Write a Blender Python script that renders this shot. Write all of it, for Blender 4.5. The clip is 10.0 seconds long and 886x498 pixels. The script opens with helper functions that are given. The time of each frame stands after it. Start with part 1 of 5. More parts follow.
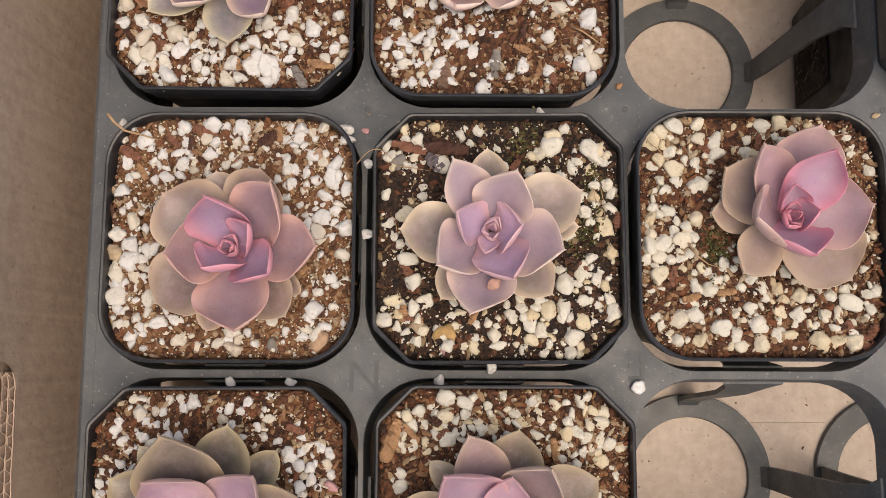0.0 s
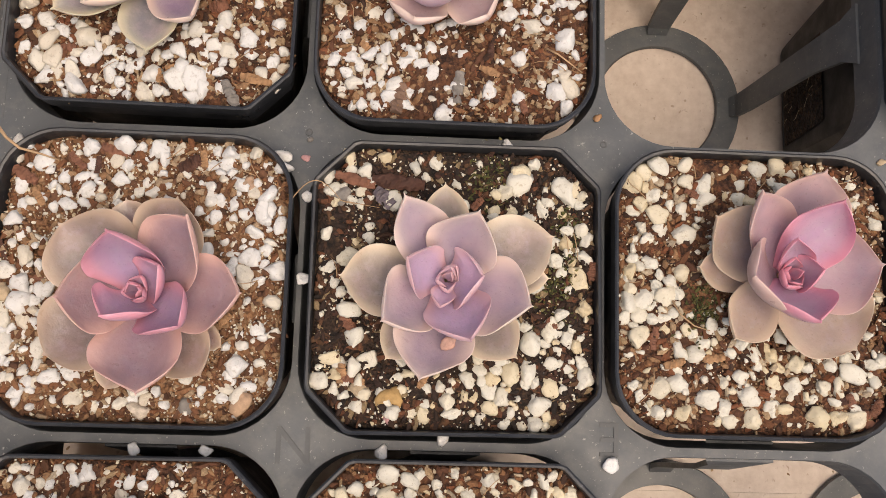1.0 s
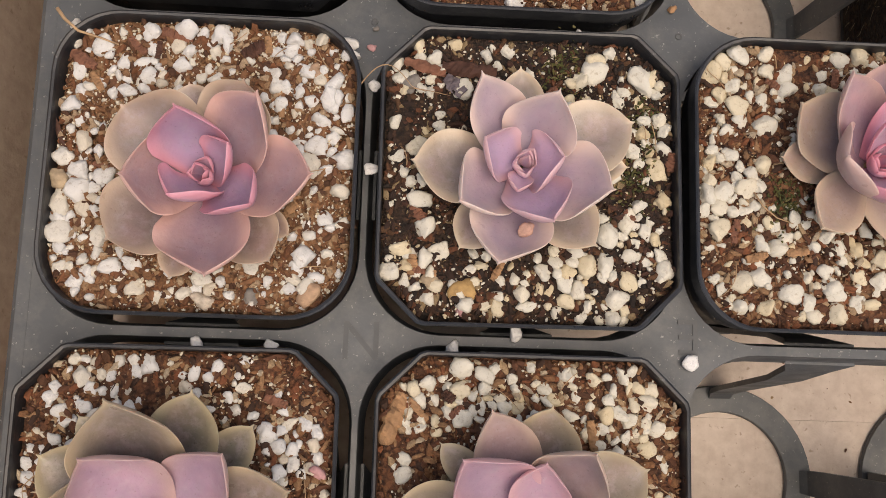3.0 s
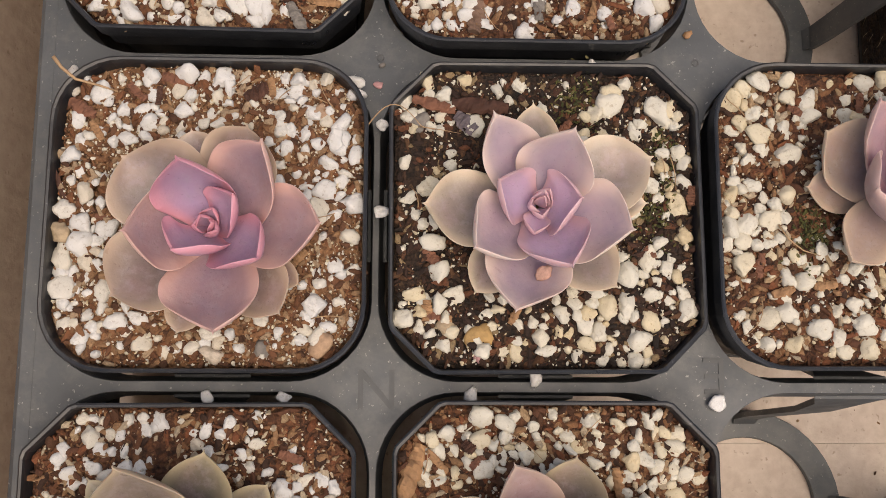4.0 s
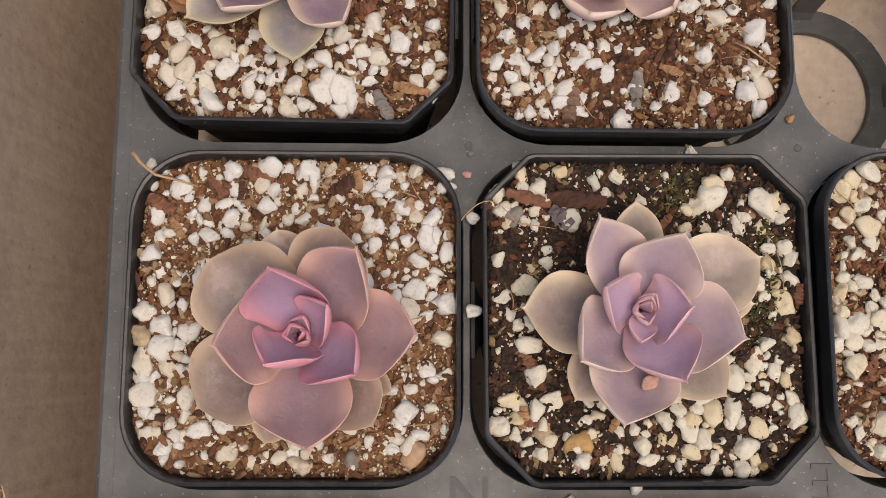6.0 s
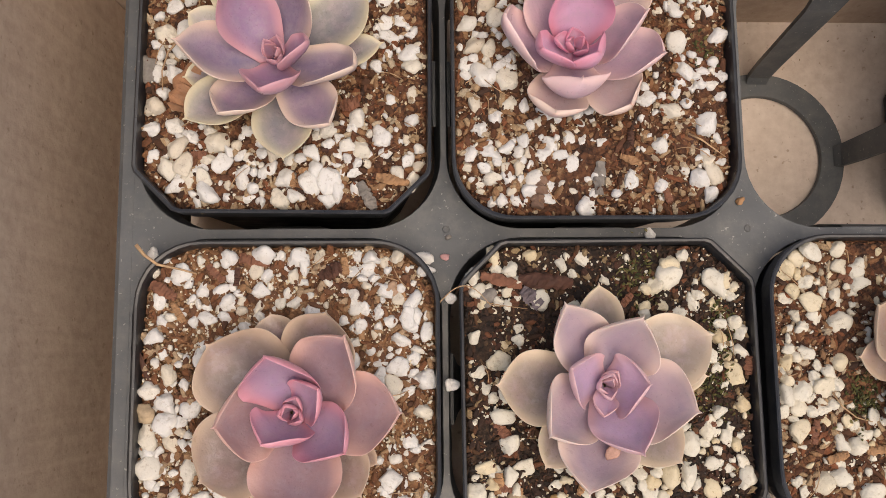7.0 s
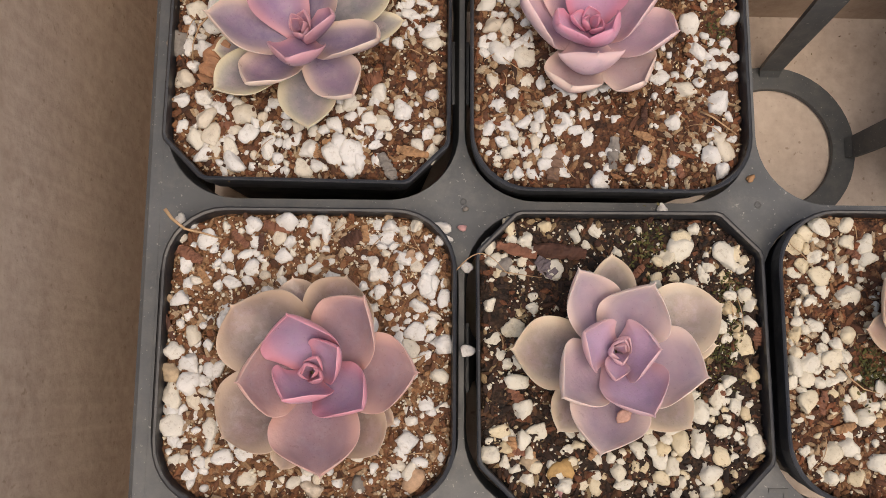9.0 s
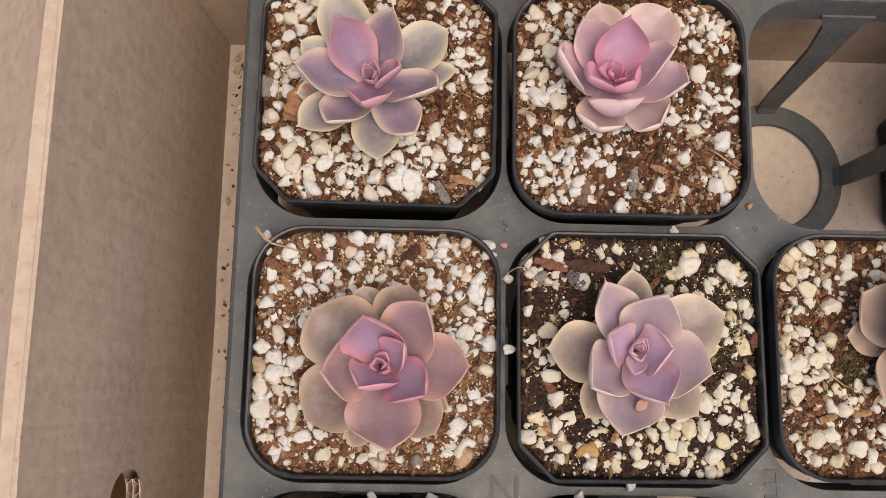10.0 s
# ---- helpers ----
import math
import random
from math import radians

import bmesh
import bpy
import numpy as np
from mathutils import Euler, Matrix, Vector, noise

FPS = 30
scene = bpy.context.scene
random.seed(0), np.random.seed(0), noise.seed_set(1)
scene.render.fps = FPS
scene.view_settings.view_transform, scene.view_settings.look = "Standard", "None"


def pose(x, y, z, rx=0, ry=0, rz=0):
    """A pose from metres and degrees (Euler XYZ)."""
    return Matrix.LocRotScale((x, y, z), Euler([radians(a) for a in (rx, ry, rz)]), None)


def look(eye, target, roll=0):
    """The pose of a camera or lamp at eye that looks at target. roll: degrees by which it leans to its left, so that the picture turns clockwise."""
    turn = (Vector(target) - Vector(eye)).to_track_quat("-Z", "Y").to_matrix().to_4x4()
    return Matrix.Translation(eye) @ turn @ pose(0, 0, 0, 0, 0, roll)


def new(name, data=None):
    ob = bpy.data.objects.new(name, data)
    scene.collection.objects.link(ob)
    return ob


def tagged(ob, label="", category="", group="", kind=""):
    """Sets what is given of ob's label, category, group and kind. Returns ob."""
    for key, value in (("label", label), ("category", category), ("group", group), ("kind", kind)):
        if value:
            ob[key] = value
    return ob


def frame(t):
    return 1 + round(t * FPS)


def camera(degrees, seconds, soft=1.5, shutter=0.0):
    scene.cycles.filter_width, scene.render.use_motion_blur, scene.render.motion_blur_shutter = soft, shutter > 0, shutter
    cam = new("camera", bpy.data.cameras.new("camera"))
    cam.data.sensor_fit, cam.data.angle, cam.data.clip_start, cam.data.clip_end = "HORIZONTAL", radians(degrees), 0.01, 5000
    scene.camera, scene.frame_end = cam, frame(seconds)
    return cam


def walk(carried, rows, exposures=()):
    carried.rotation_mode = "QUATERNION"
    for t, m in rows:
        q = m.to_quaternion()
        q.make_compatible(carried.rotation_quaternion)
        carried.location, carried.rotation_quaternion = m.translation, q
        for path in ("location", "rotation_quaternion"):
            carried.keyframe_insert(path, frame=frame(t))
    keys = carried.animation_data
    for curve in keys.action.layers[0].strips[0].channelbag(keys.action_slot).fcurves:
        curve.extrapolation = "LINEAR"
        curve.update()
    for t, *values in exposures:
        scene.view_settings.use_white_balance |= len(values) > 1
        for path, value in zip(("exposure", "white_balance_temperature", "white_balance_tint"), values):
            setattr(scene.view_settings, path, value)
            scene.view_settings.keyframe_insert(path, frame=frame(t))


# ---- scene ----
cam = camera(54.16, 10.0, soft=0.9)
PATH = [
    (0, (0.02380, -0.07473, 0.33527), (0.02381, -0.04375, 0.08720), 0.220),
    (0.2, (0.01900, -0.09100, 0.33700), (0.01974, -0.05132, 0.09374), 2.000),
    (0.5, (0.01716, -0.08234, 0.32480), (0.02162, -0.04656, 0.07741), 8.602),
    (1, (0.02650, -0.06237, 0.30159), (0.03801, -0.02578, 0.05455), 19.331),
    (1.5, (0.03746, -0.04951, 0.29771), (0.05091, -0.01378, 0.05064), 21.986),
    (2, (0.01956, -0.05870, 0.30099), (0.03299, -0.02131, 0.05417), 21.260),
    (2.5, (0.01292, -0.06149, 0.29774), (0.02487, -0.02287, 0.05103), 19.214),
    (2.7, (0.01247, -0.07893, 0.29340), (0.02392, -0.04095, 0.04656), 18.871),
    (3.8, (0.00369, -0.09495, 0.28473), (0.01411, -0.05963, 0.03745), 17.143),
    (4, (0.00878, -0.07620, 0.28365), (0.01767, -0.04109, 0.03629), 14.550),
    (4.5, (-0.00618, -0.05812, 0.27846), (0.00027, -0.02343, 0.03096), 10.378),
    (5, (-0.00074, -0.04728, 0.26930), (0.00317, -0.01314, 0.02167), 6.256),
    (5.5, (-0.00811, -0.04574, 0.27168), (-0.00498, -0.01270, 0.02390), 5.698),
    (5.7, (-0.00941, -0.05453, 0.27468), (-0.00543, -0.02065, 0.02702), 7.166),
    (6.8, (-0.01101, -0.03267, 0.28883), (-0.00071, -0.00409, 0.04068), 19.261),
    (7, (-0.01018, -0.03348, 0.29721), (0.00088, -0.00051, 0.04964), 18.100),
    (7.5, (-0.01455, -0.04110, 0.31098), (-0.00334, -0.00132, 0.06442), 15.880),
    (8, (-0.01603, -0.04297, 0.30922), (-0.00493, -0.00163, 0.06291), 15.700),
    (8.5, (-0.02006, -0.04777, 0.30624), (-0.01038, -0.00709, 0.05976), 14.479),
    (9, (-0.01147, -0.04686, 0.30195), (-0.00424, -0.00845, 0.05503), 11.126),
    (9.5, (-0.01308, -0.04333, 0.30962), (-0.00756, -0.00544, 0.06257), 8.535),
    (10, (-0.02679, -0.05312, 0.34126), (-0.01932, -0.01089, 0.09496), 11.168),
]
EXPOSURES = [(t, e, 7500, 12.5) for t, e in ((0.0, 0.20), (1.0, 0.32), (2.0, 0.15), (4.0, 0.14), (5.5, 0.01), (7.0, 0.20), (9.0, 0.12), (10.0, 0.18))]
walk(cam, [(t, look(eye, target, roll)) for t, eye, target, roll in PATH], EXPOSURES)


# ---- light: soft daylight from high up, a little from the front right ----
SUN_EL, SUN_AZ = 72.0, -58.0          # elevation; direction towards the light, degrees from +x
world = bpy.data.worlds.new("world")
scene.world = world
world.use_nodes = True
wn = world.node_tree.nodes
sky = wn.new("ShaderNodeTexSky")
sky.sky_type = "NISHITA"
sky.sun_disc = False
sky.sun_elevation = radians(SUN_EL)
sky.sun_rotation = radians(90 - SUN_AZ)
sky.dust_density = 4.0
wn["Background"].inputs["Strength"].default_value = 0.15
world.node_tree.links.new(sky.outputs["Color"], wn["Background"].inputs["Color"])
sun = new("sun", bpy.data.lights.new("sun", "SUN"))
sun.data.energy, sun.data.angle, sun.data.color = 1.6, radians(64), (1.0, 0.93, 0.84)
sun.matrix_world = look((math.cos(radians(SUN_AZ)) * math.cos(radians(SUN_EL)), math.sin(radians(SUN_AZ)) * math.cos(radians(SUN_EL)), math.sin(radians(SUN_EL))), (0, 0, 0))

# ---- sizes ----
PITCH_X, PITCH_Y = 0.0790, 0.0797
COLS = [-0.0395 + PITCH_X * i for i in range(4)]
ROWS_Y = [0.0398 - PITCH_Y * i for i in range(3)]
TOP = 0.077           # top face of the carrier tray
FLOOR = -0.006        # inside face of the carton's bottom
RIM = 0.0864          # lip of the pots
SOIL = 0.0823         # soil surface in the pots


# ---- materials ----
def material(name, rough=0.6):
    m = bpy.data.materials.new(name)
    m.use_nodes = True
    nt = m.node_tree
    b = nt.nodes["Principled BSDF"]
    b.inputs["Roughness"].default_value = rough
    return m, nt, b


def node(nt, kind, **values):
    n = nt.nodes.new(kind)
    for key, value in values.items():
        n.inputs[key.replace("_", " ")].default_value = value
    return n


def ramp(nt, source, stops, constant=False):
    r = nt.nodes.new("ShaderNodeValToRGB")
    if constant:
        r.color_ramp.interpolation = "CONSTANT"
    el = r.color_ramp.elements
    while len(el) < len(stops):
        el.new(0.5)
    for e, (p, c) in zip(el, stops):
        e.position = p
        e.color = (*c, 1) if len(c) == 3 else c
    nt.links.new(source, r.inputs["Fac"])
    return r.outputs["Color"]


def mix(nt, fac, a, b, mode="MIX"):
    n = nt.nodes.new("ShaderNodeMix")
    n.data_type, n.blend_type = "RGBA", mode
    for socket, value in ((n.inputs[0], fac), (n.inputs[6], a), (n.inputs[7], b)):
        if hasattr(value, "is_output"):
            nt.links.new(value, socket)
        elif isinstance(value, tuple):
            socket.default_value = (*value, 1)
        else:
            socket.default_value = value
    return n.outputs[2]


def noise_of(nt, scale, detail=4.0, rough=0.55, stretch=None):
    tc = nt.nodes.new("ShaderNodeTexCoord")
    n = node(nt, "ShaderNodeTexNoise", Scale=scale, Detail=detail, Roughness=rough)
    if stretch:
        mp = node(nt, "ShaderNodeMapping", Scale=stretch)
        nt.links.new(tc.outputs["Object"], mp.inputs["Vector"])
        nt.links.new(mp.outputs["Vector"], n.inputs["Vector"])
    else:
        nt.links.new(tc.outputs["Object"], n.inputs["Vector"])
    return n.outputs["Fac"]


def bump(nt, b, height, distance, strength=1.0):
    n = node(nt, "ShaderNodeBump", Strength=strength, Distance=distance)
    nt.links.new(height, n.inputs["Height"])
    nt.links.new(n.outputs["Normal"], b.inputs["Normal"])


def plastic(name, dark, light, rough, dust):
    """Moulded plastic with scuffs and specks of dust."""
    m, nt, b = material(name, rough)
    broad = ramp(nt, noise_of(nt, 45, 5), [(0.3, dark), (0.7, light)])
    specks = ramp(nt, noise_of(nt, 900, 2, 0.7), [(0.66, (0, 0, 0)), (0.76, (1, 1, 1))])
    film_of_dust = ramp(nt, noise_of(nt, 160, 6, 0.7), [(0.45, (0, 0, 0)), (0.75, (0.5, 0.5, 0.5))])
    col = mix(nt, film_of_dust, broad, dust)
    nt.links.new(mix(nt, specks, col, tuple(min(1, c * 1.9) for c in dust)), b.inputs["Base Color"])
    nt.links.new(ramp(nt, noise_of(nt, 130, 4), [(0.3, (rough - 0.1,) * 3), (0.7, (rough + 0.15,) * 3)]), b.inputs["Roughness"])
    bump(nt, b, noise_of(nt, 500, 4), 0.0002, 0.35)
    return m


TRAY_MAT = plastic("tray_plastic", (0.056, 0.062, 0.068), (0.086, 0.093, 0.100), 0.47, (0.150, 0.148, 0.140))
LETTER_MAT = plastic("tray_letter", (0.062, 0.066, 0.069), (0.088, 0.091, 0.093), 0.6, (0.11, 0.11, 0.105))
# rim: lighter copy of the pot plastic, with the lip's highlight in its colour
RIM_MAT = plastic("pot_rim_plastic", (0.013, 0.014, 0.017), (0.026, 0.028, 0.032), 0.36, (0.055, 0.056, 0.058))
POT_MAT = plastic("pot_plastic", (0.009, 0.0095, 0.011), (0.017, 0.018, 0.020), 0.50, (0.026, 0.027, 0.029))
POT_MAT.node_tree.nodes["Principled BSDF"].inputs["Specular IOR Level"].default_value = 0.32


def cardboard(name, tint=1.0, axis=(420.0, 1.0, 1.0), grey=1.0):
    m, nt, b = material(name, 0.85)
    fibres = noise_of(nt, 220, 5, 0.65)
    broad = noise_of(nt, 22, 6, 0.65)
    col = ramp(nt, broad, [(0.3, (0.385 * tint, 0.285 * tint * grey, 0.215 * tint * grey * grey)), (0.7, (0.47 * tint, 0.362 * tint * grey, 0.285 * tint * grey * grey))])
    lines = noise_of(nt, 1.0, 2, 0.6, axis)
    col = mix(nt, ramp(nt, lines, [(0.40, (0.22, 0.22, 0.22)), (0.60, (0, 0, 0))]), col, (0.33 * tint, 0.24 * tint * grey, 0.18 * tint * grey * grey))
    col = mix(nt, ramp(nt, fibres, [(0.35, (0, 0, 0)), (0.68, (0.6, 0.6, 0.6))]), col, (0.56 * tint, 0.45 * tint * grey, 0.36 * tint * grey * grey))
    flecks = ramp(nt, noise_of(nt, 420, 2, 0.6), [(0.65, (0, 0, 0)), (0.75, (0.6, 0.6, 0.6))])
    col = mix(nt, flecks, col, (0.24, 0.165, 0.11))
    nt.links.new(col, b.inputs["Base Color"])
    flutes = noise_of(nt, 1.0, 1, 0.3, axis)
    add = nt.nodes.new("ShaderNodeMath")
    add.operation = "ADD"
    nt.links.new(flutes, add.inputs[0])
    nt.links.new(fibres, add.inputs[1])
    bump(nt, b, add.outputs[0], 0.0006, 0.5)
    return m


CARD_WALL = cardboard("carton_wall_kraft", 1.0, (1.0, 260.0, 1.0))
CARD_BACK = cardboard("carton_back_kraft", 1.0, (260.0, 1.0, 1.0))
# same kraft as the walls, lightened to stand in for light on the floor
CARD_FLOOR = cardboard("carton_floor_kraft", 1.24, (230.0, 1.0, 1.0), 1.09)
CARD_TORN = cardboard("torn_kraft", 1.25, (800.0, 800.0, 30.0))


def soil_material(name, dark, mid, light):
    m, nt, b = material(name, 0.95)
    tc = nt.nodes.new("ShaderNodeTexCoord")
    cells = node(nt, "ShaderNodeTexVoronoi", Scale=900.0)
    nt.links.new(tc.outputs["Object"], cells.inputs["Vector"])
    sep = nt.nodes.new("ShaderNodeSeparateColor")
    nt.links.new(cells.outputs["Color"], sep.inputs["Color"])
    grains = ramp(nt, sep.outputs[0], [(0.0, dark), (0.45, mid), (0.8, mid), (1.0, light)])
    patches = ramp(nt, noise_of(nt, 70, 5, 0.6), [(0.3, dark), (0.7, mid)])
    # near-black patches put the shade of hollows between the grains into the colour
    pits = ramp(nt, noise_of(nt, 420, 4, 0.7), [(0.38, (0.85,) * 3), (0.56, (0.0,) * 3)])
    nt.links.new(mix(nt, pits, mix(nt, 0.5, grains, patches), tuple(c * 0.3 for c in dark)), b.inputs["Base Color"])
    bump(nt, b, cells.outputs["Distance"], 0.0012, 0.9)
    return m


def crumb_material(name, colours):
    """Bark, peat and grit crumbs; each crumb takes one of the colours."""
    m, nt, b = material(name, 0.9)
    geo = nt.nodes.new("ShaderNodeNewGeometry")
    n = len(colours)
    col = ramp(nt, geo.outputs["Random Per Island"], [(i / n, c) for i, c in enumerate(colours)], True)
    nt.links.new(mix(nt, ramp(nt, noise_of(nt, 1500, 3, 0.7), [(0.3, (0, 0, 0)), (0.75, (0.6, 0.6, 0.6))]), col, tuple(c * 0.35 for c in colours[0])), b.inputs["Base Color"])
    bump(nt, b, noise_of(nt, 2200, 3), 0.0003, 0.6)
    return m


def perlite_material(name, white, cream, stained, by_object):
    m, nt, b = material(name, 0.85)
    if by_object:
        pick = nt.nodes.new("ShaderNodeObjectInfo").outputs["Random"]
    else:
        pick = nt.nodes.new("ShaderNodeNewGeometry").outputs["Random Per Island"]
    col = ramp(nt, pick, [(0.0, white), (0.60, white), (0.88, cream), (1.0, tuple(0.5 * (a + b2) for a, b2 in zip(cream, stained)))])
    grain = 1.0 / 560 if by_object else 1.0    # single granules are scaled from a unit pebble
    pores = ramp(nt, noise_of(nt, 1600 * grain, 3, 0.7), [(0.30, (0.55, 0.55, 0.55)), (0.44, (0, 0, 0))])
    nt.links.new(mix(nt, pores, col, tuple(c * 0.55 for c in stained)), b.inputs["Base Color"])
    b.inputs["Subsurface Weight"].default_value = 0.12
    b.inputs["Subsurface Radius"].default_value = (0.001, 0.0009, 0.0008)
    bump(nt, b, noise_of(nt, 1100 * grain, 4, 0.65), 0.0005, 0.7)
    return m


def leaf_material(name, face, base, rim):
    """Waxy succulent leaf: base colour towards the stem, face, and a pale or pink margin."""
    m, nt, b = material(name, 0.46)
    uv = nt.nodes.new("ShaderNodeUVMap")
    uv.uv_map = "leaf"
    sep = nt.nodes.new("ShaderNodeSeparateXYZ")
    nt.links.new(uv.outputs["UV"], sep.inputs[0])
    along = ramp(nt, sep.outputs[1], [(0.10, base), (0.62, face), (0.98, tuple(0.6 * f + 0.4 * r for f, r in zip(face, rim)))])
    blotch = ramp(nt, noise_of(nt, 120, 4, 0.6), [(0.35, (0, 0, 0)), (0.75, (0.6, 0.6, 0.6))])
    col = mix(nt, blotch, along, tuple(0.45 * f + 0.30 * r for f, r in zip(face, rim)))
    bloom = ramp(nt, noise_of(nt, 330, 6, 0.7), [(0.46, (0, 0, 0)), (0.62, (0.34, 0.34, 0.34))])
    col = mix(nt, bloom, col, (0.40, 0.34, 0.36))
    scar = ramp(nt, noise_of(nt, 210, 3, 0.75), [(0.64, (0, 0, 0)), (0.68, (0.40, 0.40, 0.40))])
    col = mix(nt, scar, col, tuple(0.6 * f + 0.20 for f in face))
    dusk = ramp(nt, noise_of(nt, 70, 5, 0.6), [(0.36, (0.55, 0.55, 0.55)), (0.58, (0, 0, 0))])
    col = mix(nt, dusk, col, tuple(c * 0.62 for c in base))
    freckle = ramp(nt, noise_of(nt, 1400, 2, 0.6), [(0.64, (0, 0, 0)), (0.70, (0.42, 0.42, 0.42))])
    col = mix(nt, freckle, col, tuple(c * 0.5 for c in face))
    info = nt.nodes.new("ShaderNodeObjectInfo")
    shift = ramp(nt, info.outputs["Random"], [(0.0, (0.90, 0.91, 0.94)), (0.5, (1.02, 1.02, 1.02)), (1.0, (1.12, 1.08, 1.08))])
    col = mix(nt, 1.0, col, shift, "MULTIPLY")
    flush = ramp(nt, noise_of(nt, 85, 3), [(0.54, (0, 0, 0)), (0.74, (0.20, 0.20, 0.20))])
    col = mix(nt, flush, col, tuple(0.65 * f + 0.35 * g for f, g in zip(face, (0.60, 0.16, 0.24))))
    margin = ramp(nt, sep.outputs[0], [(0.06, (0.95,) * 3), (0.15, (0.72,) * 3), (0.28, (0.27,) * 3), (0.55, (0.0,) * 3)])
    nt.links.new(mix(nt, margin, col, rim), b.inputs["Base Color"])
    b.inputs["Subsurface Weight"].default_value = 0.16
    b.inputs["Subsurface Radius"].default_value = (0.004, 0.0022, 0.0018)
    b.inputs["Subsurface Scale"].default_value = 0.5
    b.inputs["Coat Weight"].default_value = 0.34
    b.inputs["Coat Roughness"].default_value = 0.34
    nt.links.new(ramp(nt, noise_of(nt, 260, 4), [(0.3, (0.27,) * 3), (0.7, (0.48,) * 3)]), b.inputs["Roughness"])
    bump(nt, b, noise_of(nt, 260, 6, 0.62), 0.0007, 0.40)
    return m


def simple(name, colour, rough=0.8, scale=300):
    m, nt, b = material(name, rough)
    nt.links.new(ramp(nt, noise_of(nt, scale, 5, 0.65), [(0.3, tuple(c * 0.6 for c in colour)), (0.7, tuple(min(1, c * 1.25) for c in colour))]), b.inputs["Base Color"])
    bump(nt, b, noise_of(nt, scale * 3, 3), 0.0003, 0.5)
    return m


BARK_DARK = simple("dark_bark", (0.075, 0.030, 0.018), 0.8, 260)
BARK_RED = simple("red_bark", (0.20, 0.085, 0.050), 0.85, 260)
BARK_TAN = simple("tan_bark", (0.34, 0.19, 0.095), 0.85, 260)
STONE_TAN = simple("tan_pumice", (0.42, 0.32, 0.21), 0.9, 420)
STONE_GREY = simple("grey_grit", (0.20, 0.18, 0.16), 0.9, 420)
STRAW = simple("straw", (0.40, 0.26, 0.145), 0.7, 300)
PINK_FLAKE = simple("pink_flake", (0.46, 0.25, 0.25), 0.7, 400)
STEM_MAT = simple("stem", (0.30, 0.24, 0.13), 0.8, 400)
TABLE_MAT = simple("table_top_wood", (0.34, 0.17, 0.06), 0.55, 14)


# ---- mesh helpers ----
def obj(name, verts, faces, mat, parent=None, label="", smooth=False, flat_uv=None):
    me = bpy.data.meshes.new(name)
    me.from_pydata([tuple(v) for v in verts], [], [tuple(f) for f in faces])
    me.materials.append(mat)
    if smooth:
        me.polygons.foreach_set("use_smooth", [True] * len(me.polygons))
    me.update()
    ob = new(name, me)
    if parent:
        ob.parent = parent
    if label:
        tagged(ob, label)
    return ob


def part(name, bm, mat, parent=None, label="", smooth=False):
    me = bpy.data.meshes.new(name)
    bmesh.ops.recalc_face_normals(bm, faces=bm.faces)
    bm.to_mesh(me)
    bm.free()
    me.materials.append(mat)
    if smooth:
        me.polygons.foreach_set("use_smooth", [True] * len(me.polygons))
    ob = new(name, me)
    if parent:
        ob.parent = parent
    if label:
        tagged(ob, label)
    return ob


def empty(name, x, y, z, turn=0.0):
    e = new(name)
    e.empty_display_size = 0.01
    e.matrix_world = pose(x, y, z, 0, 0, turn)
    return e


def loop_round(half, radius, n=6, half_y=None):
    """A square with rounded corners, anticlockwise from the +x side."""
    hy = half if half_y is None else half_y
    pts = []
    for cx, cy, a0 in ((1, 1, 0), (-1, 1, 90), (-1, -1, 180), (1, -1, 270)):
        for i in range(n + 1):
            a = radians(a0 + 90 * i / n)
            pts.append((cx * (half - radius) + radius * math.cos(a), cy * (hy - radius) + radius * math.sin(a)))
    return pts


def loop_cut(half, cut):
    """A square with its corners cut off, each cut edge slightly eased."""
    pts = []
    e = cut * 0.10
    for q in range(4):
        c, s = math.cos(radians(90 * q)), math.sin(radians(90 * q))
        for x, y in ((half, half - cut - e), (half - e * 0.5, half - cut + e * 0.5), (half - cut * 0.5, half - cut * 0.5), (half - cut + e * 0.5, half - e * 0.5), (half - cut - e, half), (half * 0.0 + 0.001, half)):
            pts.append((x * c - y * s, x * s + y * c))
    return pts


def loft(loops, close_start=False, close_end=False):
    """Verts and faces of a skin over loops of (points, z)."""
    verts, faces = [], []
    n = len(loops[0][0])
    for pts, z in loops:
        verts += [(x, y, z) for x, y in pts]
    for k in range(len(loops) - 1):
        for i in range(n):
            j = (i + 1) % n
            faces.append((k * n + i, k * n + j, (k + 1) * n + j, (k + 1) * n + i))
    if close_start:
        faces.append(tuple(range(n - 1, -1, -1)))
    if close_end:
        faces.append(tuple(range((len(loops) - 1) * n, len(loops) * n)))
    return verts, faces


def block(bm, x0, x1, y0, y1, z0, z1):
    v = [bm.verts.new(p) for p in ((x0, y0, z0), (x1, y0, z0), (x1, y1, z0), (x0, y1, z0), (x0, y0, z1), (x1, y0, z1), (x1, y1, z1), (x0, y1, z1))]
    for f in ((3, 2, 1, 0), (4, 5, 6, 7), (0, 1, 5, 4), (1, 2, 6, 5), (2, 3, 7, 6), (3, 0, 4, 7)):
        bm.faces.new([v[i] for i in f])
    return v


